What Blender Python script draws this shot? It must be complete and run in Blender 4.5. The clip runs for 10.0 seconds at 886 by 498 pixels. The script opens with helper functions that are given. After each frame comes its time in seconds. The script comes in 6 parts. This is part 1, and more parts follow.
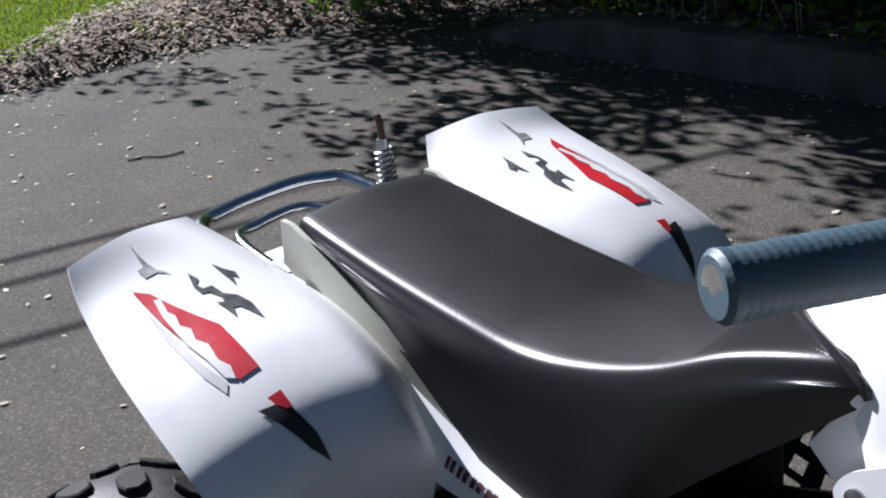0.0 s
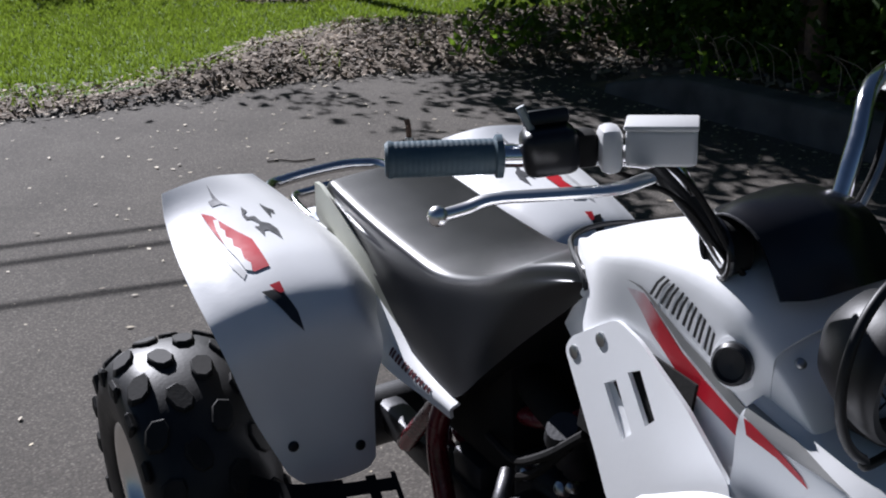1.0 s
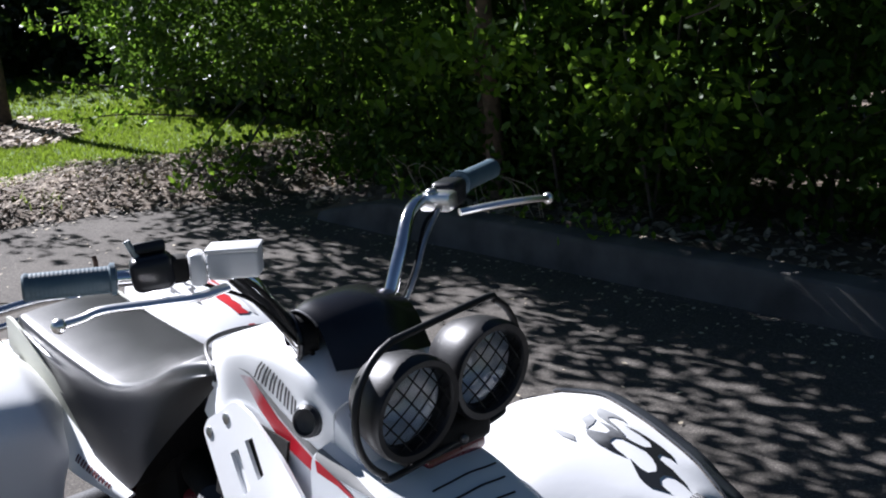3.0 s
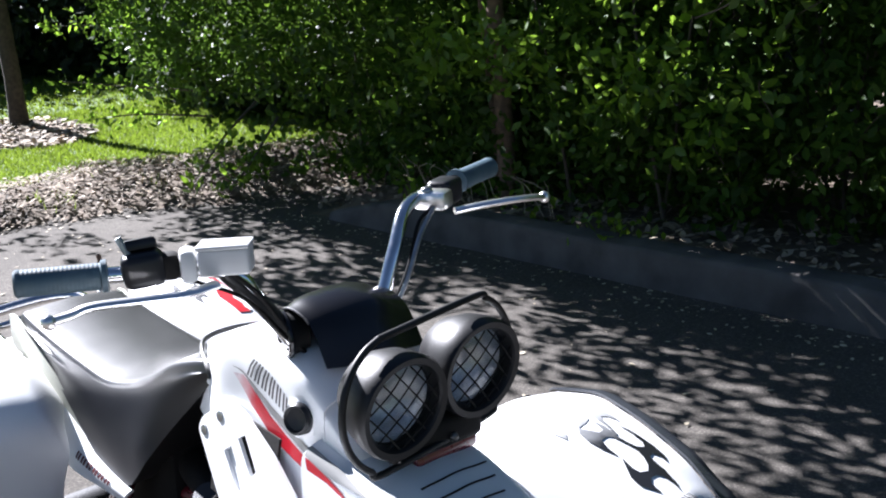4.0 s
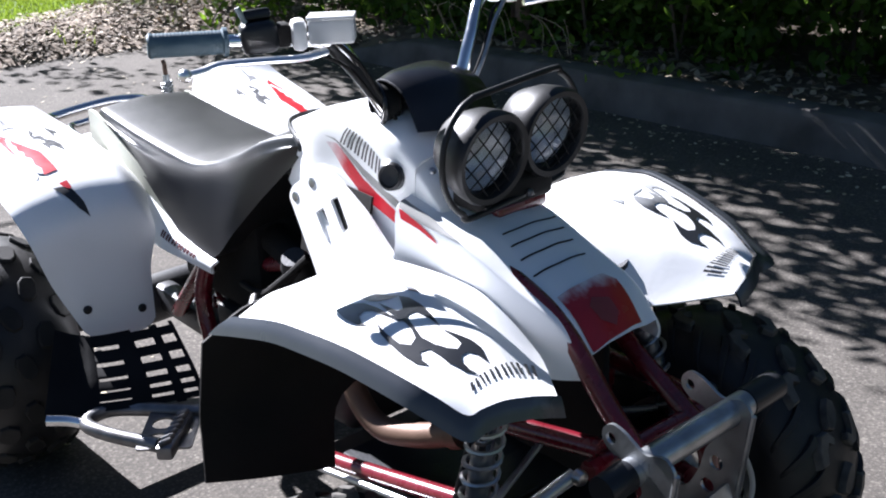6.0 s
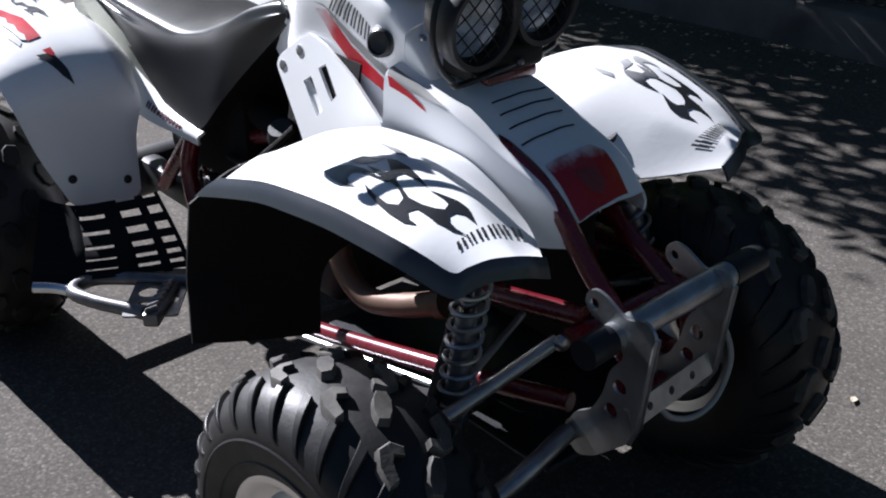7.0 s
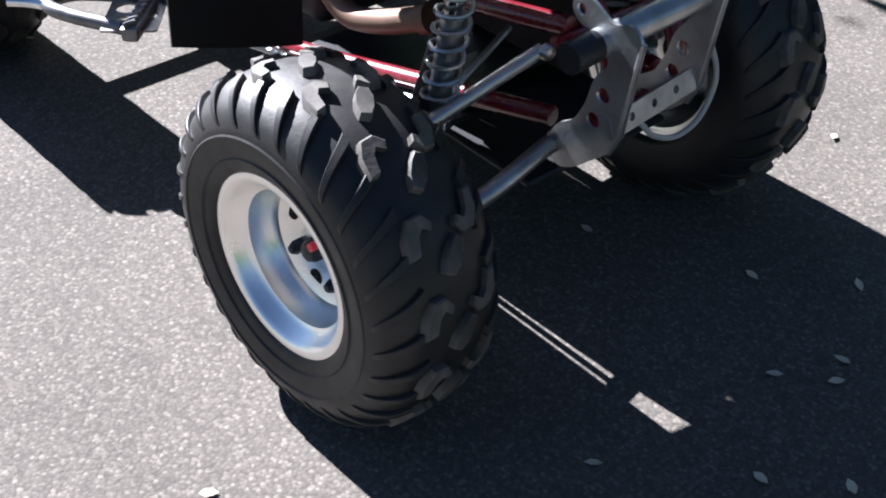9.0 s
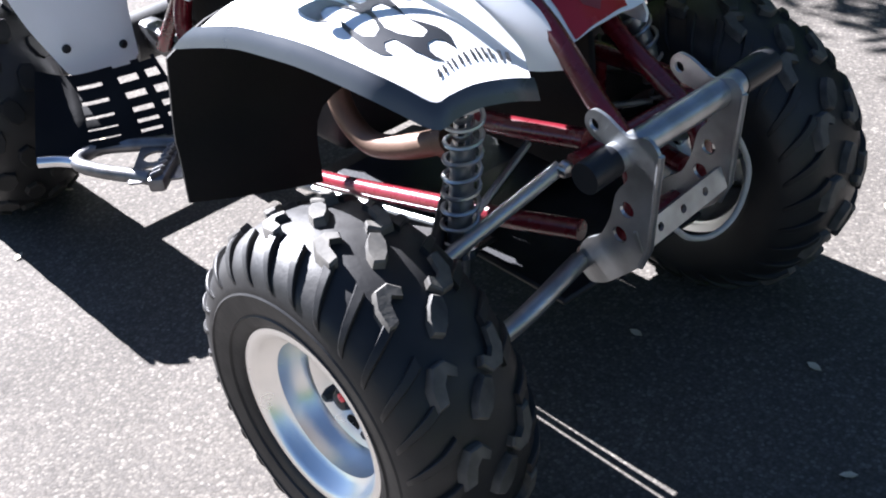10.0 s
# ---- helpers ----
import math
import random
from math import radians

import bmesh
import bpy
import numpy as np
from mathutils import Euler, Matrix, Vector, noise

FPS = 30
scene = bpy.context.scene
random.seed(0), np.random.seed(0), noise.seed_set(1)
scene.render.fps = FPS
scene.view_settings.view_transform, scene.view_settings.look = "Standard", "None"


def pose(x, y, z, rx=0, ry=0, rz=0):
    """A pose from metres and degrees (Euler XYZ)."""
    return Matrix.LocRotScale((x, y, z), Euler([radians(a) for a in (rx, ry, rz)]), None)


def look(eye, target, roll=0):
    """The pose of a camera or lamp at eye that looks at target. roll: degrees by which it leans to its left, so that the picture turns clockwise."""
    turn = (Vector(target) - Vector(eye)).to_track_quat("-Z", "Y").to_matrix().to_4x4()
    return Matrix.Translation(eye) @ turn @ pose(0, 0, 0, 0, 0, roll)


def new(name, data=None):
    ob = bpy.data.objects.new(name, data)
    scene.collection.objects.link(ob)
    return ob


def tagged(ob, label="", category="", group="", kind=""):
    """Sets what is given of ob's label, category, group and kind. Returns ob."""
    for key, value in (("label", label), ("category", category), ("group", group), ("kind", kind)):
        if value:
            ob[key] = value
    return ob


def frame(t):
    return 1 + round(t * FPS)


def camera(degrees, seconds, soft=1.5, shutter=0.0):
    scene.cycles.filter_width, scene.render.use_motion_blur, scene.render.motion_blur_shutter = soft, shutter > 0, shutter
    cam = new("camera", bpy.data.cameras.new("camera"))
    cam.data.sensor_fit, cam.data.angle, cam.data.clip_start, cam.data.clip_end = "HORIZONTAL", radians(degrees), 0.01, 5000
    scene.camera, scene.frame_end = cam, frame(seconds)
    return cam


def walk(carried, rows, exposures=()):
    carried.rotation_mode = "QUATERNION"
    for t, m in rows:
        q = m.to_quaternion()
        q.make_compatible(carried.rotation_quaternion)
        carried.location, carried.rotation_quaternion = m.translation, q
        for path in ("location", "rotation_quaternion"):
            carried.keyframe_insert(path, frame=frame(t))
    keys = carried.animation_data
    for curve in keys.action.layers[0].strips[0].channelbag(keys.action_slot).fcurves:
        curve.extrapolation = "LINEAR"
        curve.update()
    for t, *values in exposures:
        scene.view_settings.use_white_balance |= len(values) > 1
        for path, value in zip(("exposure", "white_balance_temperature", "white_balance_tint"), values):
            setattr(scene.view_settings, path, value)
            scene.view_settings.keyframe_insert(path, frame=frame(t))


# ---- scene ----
cam = camera(43.1, 10.0, soft=2.0)
PATH = [
    (0, (0.335, -0.721, 1.216), (-1.165, 0.332, 0.415), -6.6),
    (0.3, (0.515, -0.786, 1.255), (-1.023, 0.229, 0.477), -2.8),
    (0.5, (0.633, -0.799, 1.271), (-0.947, 0.175, 0.527), -3.6),
    (0.6, (0.708, -0.8, 1.275), (-0.899, 0.156, 0.564), -2.9),
    (0.8, (0.85, -0.781, 1.262), (-0.827, 0.072, 0.583), -3.1),
    (1, (0.98, -0.778, 1.274), (-0.701, 0.054, 0.579), -3.2),
    (1.2, (1.077, -0.774, 1.295), (-0.655, 0.038, 0.712), -5.2),
    (1.5, (1.195, -0.812, 1.315), (-0.481, 0.158, 0.818), -4.7),
    (1.7, (1.255, -0.863, 1.335), (-0.379, 0.175, 0.834), -5.8),
    (2, (1.336, -0.932, 1.35), (-0.244, 0.188, 0.853), -4.7),
    (2.2, (1.357, -0.922, 1.351), (-0.192, 0.233, 0.835), -3.8),
    (2.5, (1.39, -0.859, 1.351), (-0.136, 0.326, 0.836), -3.8),
    (2.7, (1.399, -0.828, 1.352), (-0.095, 0.399, 0.84), -3.7),
    (3.8, (1.413, -0.801, 1.352), (-0.083, 0.43, 0.856), -3.6),
    (4, (1.426, -0.789, 1.346), (-0.088, 0.418, 0.844), -3.7),
    (4.5, (1.463, -0.793, 1.34), (-0.104, 0.342, 0.835), -3.2),
    (5, (1.486, -0.924, 1.346), (-0.03, 0.278, 0.84), -4.7),
    (5.5, (1.515, -1.016, 1.31), (0.034, 0.184, 0.703), -3.4),
    (5.7, (1.518, -1.029, 1.296), (0.046, 0.149, 0.63), -3.1),
    (6.8, (1.527, -1.048, 1.252), (0.134, 0.105, 0.396), -1.3),
    (7, (1.531, -1.054, 1.241), (0.148, 0.079, 0.343), -1.2),
    (7.5, (1.541, -1.068, 1.217), (0.206, 0.029, 0.211), 0.2),
    (8, (1.557, -1.085, 1.195), (0.284, -0.028, 0.07), 0.7),
    (8.5, (1.563, -1.09, 1.173), (0.328, -0.07, -0.025), 1.1),
    (9, (1.565, -1.081, 1.163), (0.364, -0.065, -0.073), 0.6),
    (9.5, (1.553, -1.067, 1.168), (0.326, -0.05, -0.041), -1.6),
    (10, (1.543, -0.98, 1.191), (0.197, -0.012, 0.072), -7.9),
]
EXPOSURE = [(t, stops, 5950, 15) for t, stops in ((0, 0.86), (0.5, 0.60), (1, 0.63), (1.5, 0.60), (2, 0.96), (2.5, 1.13), (4, 2.06), (5.5, 2.36), (6.8, 1.26), (7.5, 1.16), (8, 1.71), (8.5, 2.31), (9, 2.56), (10, 2.86))]
walk(cam, [(t, look(eye, target, roll)) for t, eye, target, roll in PATH], EXPOSURE)


# ---- world, sun and exposure ----
SUN_ELEVATION, SUN_TRAVEL = 34.0, 2.5  # degrees; the light travels towards +x, turned a little to +y
world = bpy.data.worlds.new("sky")
scene.world = world
world.use_nodes = True
wn = world.node_tree.nodes
sky = wn.new("ShaderNodeTexSky")
sky.sky_type = "NISHITA"
sky.sun_disc = False
sky.dust_density, sky.ozone_density = 0.2, 3.0
sky.sun_elevation = radians(SUN_ELEVATION)
sky.sun_rotation = radians(270 - SUN_TRAVEL)
world.node_tree.links.new(sky.outputs[0], wn["Background"].inputs[0])
wn["Background"].inputs[1].default_value = 0.019
sun_data = bpy.data.lights.new("sun", "SUN")
sun_data.energy, sun_data.angle, sun_data.color = 5.5, radians(0.4), (1.0, 0.975, 0.95)
sun = new("sun", sun_data)
_e, _a = radians(SUN_ELEVATION), radians(SUN_TRAVEL)
sun.matrix_world = look((0, 0, 6), (math.cos(_a) * math.cos(_e), math.sin(_a) * math.cos(_e), 6 - math.sin(_e)))


# ---- materials ----
def material(name, color, rough=0.5, metal=0.0, second=None, scale=20.0, amount=0.5, bump=0.0, bump_scale=200.0,
             coat=0.0, spec=0.5, detail=6.0, rough_var=0.0, contrast=(0.35, 0.65), per_object=0.0, per_island=0.0, trans=0.0):
    """A surface with two scales of colour variation, fine relief and uneven gloss."""
    m = bpy.data.materials.new(name)
    m.use_nodes = True
    nt = m.node_tree
    b = nt.nodes["Principled BSDF"]
    L = nt.links.new
    co = nt.nodes.new("ShaderNodeTexCoord")
    n1 = nt.nodes.new("ShaderNodeTexNoise")
    n1.inputs["Scale"].default_value, n1.inputs["Detail"].default_value = scale, detail
    L(co.outputs["Object"], n1.inputs["Vector"])
    ramp = nt.nodes.new("ShaderNodeValToRGB")
    ramp.color_ramp.elements[0].position, ramp.color_ramp.elements[1].position = contrast
    L(n1.outputs["Fac"], ramp.inputs[0])
    mix = nt.nodes.new("ShaderNodeMix")
    mix.data_type = "RGBA"
    sec = second or tuple(c * 0.7 for c in color)
    mix.inputs[6].default_value, mix.inputs[7].default_value = (*color, 1), (*sec, 1)
    mul = nt.nodes.new("ShaderNodeMath")
    mul.operation = "MULTIPLY"
    mul.inputs[1].default_value = amount
    L(ramp.outputs[0], mul.inputs[0])
    L(mul.outputs[0], mix.inputs[0])
    out = mix.outputs[2]
    if per_object or per_island:
        hs = nt.nodes.new("ShaderNodeHueSaturation")
        rnd = nt.nodes.new("ShaderNodeObjectInfo" if per_object else "ShaderNodeNewGeometry")
        rng = nt.nodes.new("ShaderNodeMapRange")
        k = per_object or per_island
        rng.inputs[3].default_value, rng.inputs[4].default_value = 1 - k, 1 + k
        L(rnd.outputs["Random" if per_object else "Random Per Island"], rng.inputs[0])
        L(rng.outputs[0], hs.inputs["Value"])
        L(out, hs.inputs["Color"])
        out = hs.outputs[0]
    L(out, b.inputs["Base Color"])
    b.inputs["Roughness"].default_value, b.inputs["Metallic"].default_value = rough, metal
    b.inputs["Specular IOR Level"].default_value = spec
    b.inputs["Coat Weight"].default_value = coat
    b.inputs["Coat Roughness"].default_value = 0.12
    if rough_var:
        n3 = nt.nodes.new("ShaderNodeTexNoise")
        n3.inputs["Scale"].default_value = scale * 2.3
        L(co.outputs["Object"], n3.inputs["Vector"])
        r = nt.nodes.new("ShaderNodeMapRange")
        r.inputs[3].default_value, r.inputs[4].default_value = max(0.02, rough - rough_var), min(1, rough + rough_var)
        L(n3.outputs["Fac"], r.inputs[0])
        L(r.outputs[0], b.inputs["Roughness"])
    if bump:
        n2 = nt.nodes.new("ShaderNodeTexNoise")
        n2.inputs["Scale"].default_value, n2.inputs["Detail"].default_value = bump_scale, 4
        L(co.outputs["Object"], n2.inputs["Vector"])
        bp = nt.nodes.new("ShaderNodeBump")
        bp.inputs["Strength"].default_value, bp.inputs["Distance"].default_value = bump, 0.004
        L(n2.outputs["Fac"], bp.inputs["Height"])
        L(bp.outputs[0], b.inputs["Normal"])
    if trans:
        tr = nt.nodes.new("ShaderNodeBsdfTranslucent")
        ms = nt.nodes.new("ShaderNodeMixShader")
        ms.inputs[0].default_value = trans
        hs2 = nt.nodes.new("ShaderNodeHueSaturation")
        hs2.inputs["Value"].default_value, hs2.inputs["Hue"].default_value = 2.2, 0.485
        L(out, hs2.inputs["Color"])
        L(hs2.outputs[0], tr.inputs[0])
        L(b.outputs[0], ms.inputs[1])
        L(tr.outputs[0], ms.inputs[2])
        L(ms.outputs[0], nt.nodes["Material Output"].inputs[0])
    return m


WHITE = material("white_plastic", (0.84, 0.85, 0.86), 0.34, second=(0.76, 0.76, 0.75), scale=6, amount=0.5, bump=0.04, bump_scale=90, rough_var=0.1)
RED_PAINT = material("red_frame_paint", (0.14, 0.006, 0.014), 0.28, second=(0.07, 0.004, 0.007), scale=18, coat=0.4, rough_var=0.1)
RED_DECAL = material("red_decal", (0.55, 0.022, 0.035), 0.32, second=(0.42, 0.02, 0.03), scale=12, rough_var=0.1)
BLACK_DECAL = material("black_decal", (0.012, 0.012, 0.014), 0.35, second=(0.05, 0.05, 0.05), scale=30, amount=0.5)
WORN_BLACK = material("worn_black_decal", (0.04, 0.04, 0.044), 0.4, second=(0.12, 0.12, 0.13), scale=60, amount=0.7)
FADE_DECAL = material("worn_grey_decal", (0.20, 0.20, 0.21), 0.4, second=(0.6, 0.6, 0.6), scale=45, amount=0.6)
GREY_DECAL = material("grey_decal", (0.27, 0.27, 0.26), 0.38, second=(0.2, 0.2, 0.2), scale=20)
PALE_GREY = material("pale_grey_decal", (0.50, 0.50, 0.50), 0.38, second=(0.64, 0.64, 0.64), scale=30, amount=0.7)
MAROON_DECAL = material("maroon_decal", (0.10, 0.012, 0.02), 0.4, second=(0.03, 0.02, 0.02), scale=30)
PALE_DECAL = material("pale_decal", (0.72, 0.72, 0.72), 0.38, second=(0.62, 0.62, 0.62), scale=25)
HEEL_BLACK = material("dusty_satin_black", (0.005, 0.005, 0.006), 0.6, spec=0.12, second=(0.012, 0.012, 0.013), scale=12, amount=0.5, bump=0.04, bump_scale=120)
GLOSS_BLACK = material("glossy_black_plastic", (0.008, 0.008, 0.010), 0.22, second=(0.014, 0.014, 0.015), scale=9, rough_var=0.05, spec=0.4)
# satin black with the sky's bluish sheen put into the base colour
FLARE_BLACK = material("sky_sheen_black_plastic", (0.030, 0.034, 0.042), 0.30, second=(0.05, 0.055, 0.062), scale=8, amount=0.5, rough_var=0.08, spec=0.7)
BLACK_PLASTIC = material("black_plastic", (0.011, 0.012, 0.015), 0.36, spec=0.3, second=(0.026, 0.026, 0.028), scale=10, bump=0.03, bump_scale=300, rough_var=0.08)
MATT_BLACK = material("dusty_black_plastic", (0.006, 0.006, 0.006), 0.75, spec=0.2, second=(0.018, 0.015, 0.013), scale=9, amount=0.4, bump=0.2, bump_scale=120)
RUBBER = material("tyre_rubber", (0.011, 0.011, 0.012), 0.48, spec=0.35, second=(0.036, 0.035, 0.034), scale=14, amount=0.4, bump=0.07, bump_scale=160, rough_var=0.12)
TREAD = material("dusty_tread_rubber", (0.035, 0.034, 0.032), 0.6, second=(0.14, 0.13, 0.115), scale=26, amount=0.7, bump=0.1, bump_scale=160, spec=0.3, rough_var=0.12)
BLOCK_RUBBER = material("block_rubber", (0.014, 0.014, 0.014), 0.7, spec=0.2, second=(0.03, 0.029, 0.028), scale=20, amount=0.5, bump=0.08, bump_scale=150)
GRIP = material("blue_grey_rubber_grip", (0.045, 0.085, 0.115), 0.5, second=(0.09, 0.13, 0.15), scale=35, amount=0.5, bump=0.1, bump_scale=350)
ALUMINIUM = material("polished_aluminium", (0.90, 0.89, 0.87), 0.30, 1.0, second=(0.75, 0.75, 0.74), scale=14, amount=0.3, rough_var=0.06)
CHROME = material("chrome", (0.75, 0.75, 0.76), 0.14, 1.0, second=(0.4, 0.4, 0.4), scale=30, amount=0.35, rough_var=0.08)
STEEL = material("dull_zinc_steel", (0.42, 0.44, 0.46), 0.36, 0.9, second=(0.22, 0.22, 0.22), scale=22, amount=0.6, rough_var=0.14, bump=0.08)
RUSTY = material("heat_browned_steel", (0.15, 0.088, 0.06), 0.55, 0.4, second=(0.10, 0.06, 0.04), scale=24, amount=0.7, bump=0.1)
DARK_METAL = material("dark_engine_metal", (0.025, 0.026, 0.03), 0.5, 0.6, second=(0.06, 0.06, 0.06), scale=16, amount=0.5, bump=0.15)
GREY_PAINT = material("cast_grey_paint", (0.62, 0.62, 0.62), 0.4, 0.0, second=(0.5, 0.5, 0.5), scale=18, bump=0.06)
PALE_PLASTIC = material("yellowed_pale_plastic", (0.50, 0.51, 0.43), 0.5, second=(0.38, 0.38, 0.32), scale=10, bump=0.08)
LENS_BACK = material("lamp_reflector", (0.95, 0.96, 0.98), 0.30, 0.55, second=(0.62, 0.68, 0.78), scale=45, amount=0.7, bump=1.0, bump_scale=55)
RED_LED = material("red_reflector", (0.8, 0.02, 0.05), 0.2, second=(0.7, 0.02, 0.04))
# darkened steel: the shade on the foot rests is put into its colour
SHADED_STEEL = material("shade_toned_steel", (0.20, 0.20, 0.21), 0.42, 0.8, second=(0.07, 0.065, 0.06), scale=20, amount=0.7, rough_var=0.12, bump=0.1)
LAMP_BLACK = material("lamp_black_plastic", (0.007, 0.007, 0.008), 0.46, spec=0.35, second=(0.016, 0.016, 0.017), scale=12, rough_var=0.08, bump=0.03, bump_scale=250)
BOLT = material("bolt_steel", (0.5, 0.5, 0.5), 0.3, 1.0, second=(0.25, 0.25, 0.25), scale=60)


def seat_material():
    """Black vinyl; ribbed on the upper side, smooth on the flanks."""
    m = material("black_seat_vinyl", (0.013, 0.013, 0.015), 0.33, spec=0.5, second=(0.018, 0.018, 0.018), scale=7, bump=0.03, bump_scale=220, rough_var=0.03)
    return m


SEAT = seat_material()
SEAT_TOP = material("ribbed_black_vinyl", (0.013, 0.013, 0.0145), 0.37, spec=0.45, second=(0.026, 0.026, 0.028), scale=8, rough_var=0.03)
_nt = SEAT_TOP.node_tree
_co, _wv, _bp = _nt.nodes.new("ShaderNodeTexCoord"), _nt.nodes.new("ShaderNodeTexWave"), _nt.nodes.new("ShaderNodeBump")
_wv.bands_direction = "X"
_wv.inputs["Scale"].default_value = 75
_bp.inputs["Strength"].default_value, _bp.inputs["Distance"].default_value = 0.16, 0.0015
_nt.links.new(_co.outputs["Object"], _wv.inputs["Vector"])
_nt.links.new(_wv.outputs["Fac"], _bp.inputs["Height"])
_nt.links.new(_bp.outputs[0], _nt.nodes["Principled BSDF"].inputs["Normal"])

GLASS = bpy.data.materials.new("clear_glass")
GLASS.use_nodes = True
_g = GLASS.node_tree.nodes["Principled BSDF"]
_g.inputs["Transmission Weight"].default_value, _g.inputs["Roughness"].default_value, _g.inputs["IOR"].default_value = 1.0, 0.03, 1.45



def fading(name, color, under, x0, x1, rough=0.34, ragged=0.02):
    """A printed film that fades along x, from under at x0 to its full colour at x1, with a ragged front."""
    m = material(name, color, rough, second=tuple(c * 0.75 for c in color), scale=14, rough_var=0.08)
    nt = m.node_tree
    N, L = nt.nodes.new, nt.links.new
    b = nt.nodes["Principled BSDF"]
    was = b.inputs["Base Color"].links[0].from_socket
    co, sep, rag, add, ramp, mix = N("ShaderNodeTexCoord"), N("ShaderNodeSeparateXYZ"), N("ShaderNodeTexNoise"), N("ShaderNodeMath"), N("ShaderNodeMapRange"), N("ShaderNodeMix")
    mix.data_type = "RGBA"
    rag.inputs["Scale"].default_value = 45
    L(co.outputs["Object"], sep.inputs[0])
    L(co.outputs["Object"], rag.inputs["Vector"])
    add.operation = "MULTIPLY_ADD"
    add.inputs[1].default_value = ragged * 2
    L(rag.outputs["Fac"], add.inputs[0])
    L(sep.outputs["X"], add.inputs[2])
    ramp.inputs[1].default_value, ramp.inputs[2].default_value = x0 + ragged, x1 + ragged
    L(add.outputs[0], ramp.inputs[0])
    L(ramp.outputs[0], mix.inputs[0])
    mix.inputs[6].default_value = (*under, 1)
    L(was, mix.inputs[7])
    L(mix.outputs[2], b.inputs["Base Color"])
    return m


FLAME_FADE = fading("fading_black_film", (0.014, 0.015, 0.018), (0.66, 0.67, 0.69), 0.36, 0.50)
FAR_FLAME_FADE = fading("less_faded_black_film", (0.014, 0.015, 0.018), (0.60, 0.61, 0.62), 0.33, 0.43)
RED_FADE = fading("fading_red_film", (0.36, 0.008, 0.018), (0.78, 0.79, 0.80), 0.495, 0.525, 0.25)
STRIPE_FADE = fading("fading_red_stripe", (0.50, 0.016, 0.030), (0.79, 0.79, 0.80), 0.02, 0.085, 0.3)

# ---- mesh tools ----
def finish(bm, name, mat, smooth=True, sharp=40):
    bmesh.ops.recalc_face_normals(bm, faces=bm.faces)
    me = bpy.data.meshes.new(name)
    if smooth:
        lim = radians(sharp)
        for e in bm.edges:
            e.smooth = len(e.link_faces) == 2 and e.calc_face_angle(0) < lim
        for fc in bm.faces:
            fc.smooth = True
    bm.to_mesh(me)
    bm.free()
    for mm in (mat if isinstance(mat, (list, tuple)) else [mat]):
        me.materials.append(mm)
    return me


def part(name, bm, mat, parent, label="", smooth=True, sharp=40, at=None):
    """One mesh object under a thing or under a part of it, built in the thing's own space."""
    ob = new(name, finish(bm, name, mat, smooth, sharp))
    ob.parent = parent
    if at is not None:
        ob.matrix_basis = at
    if label:
        tagged(ob, label)
    return ob


def thing(name, bm, mat, label, category, at=None, smooth=True, sharp=40, group="", kind=""):
    ob = new(name, finish(bm, name, mat, smooth, sharp))
    if at is not None:
        ob.matrix_world = at
    return tagged(ob, label, category, group, kind)


def cr(p0, p1, p2, p3, t):
    return 0.5 * ((2 * p1) + (-p0 + p2) * t + (2 * p0 - 5 * p1 + 4 * p2 - p3) * t * t + (-p0 + 3 * p1 - 3 * p2 + p3) * t ** 3)


def spline(pts, n):
    """n + 1 points on a smooth curve through pts."""
    p = [np.array(q, float) for q in pts]
    p = [2 * p[0] - p[1]] + p + [2 * p[-1] - p[-2]]
    k = len(pts) - 1
    out = []
    for i in range(n + 1):
        s = min(i / n * k, k - 1e-6)
        j = int(s)
        out.append(cr(p[j], p[j + 1], p[j + 2], p[j + 3], s - j))
    return out


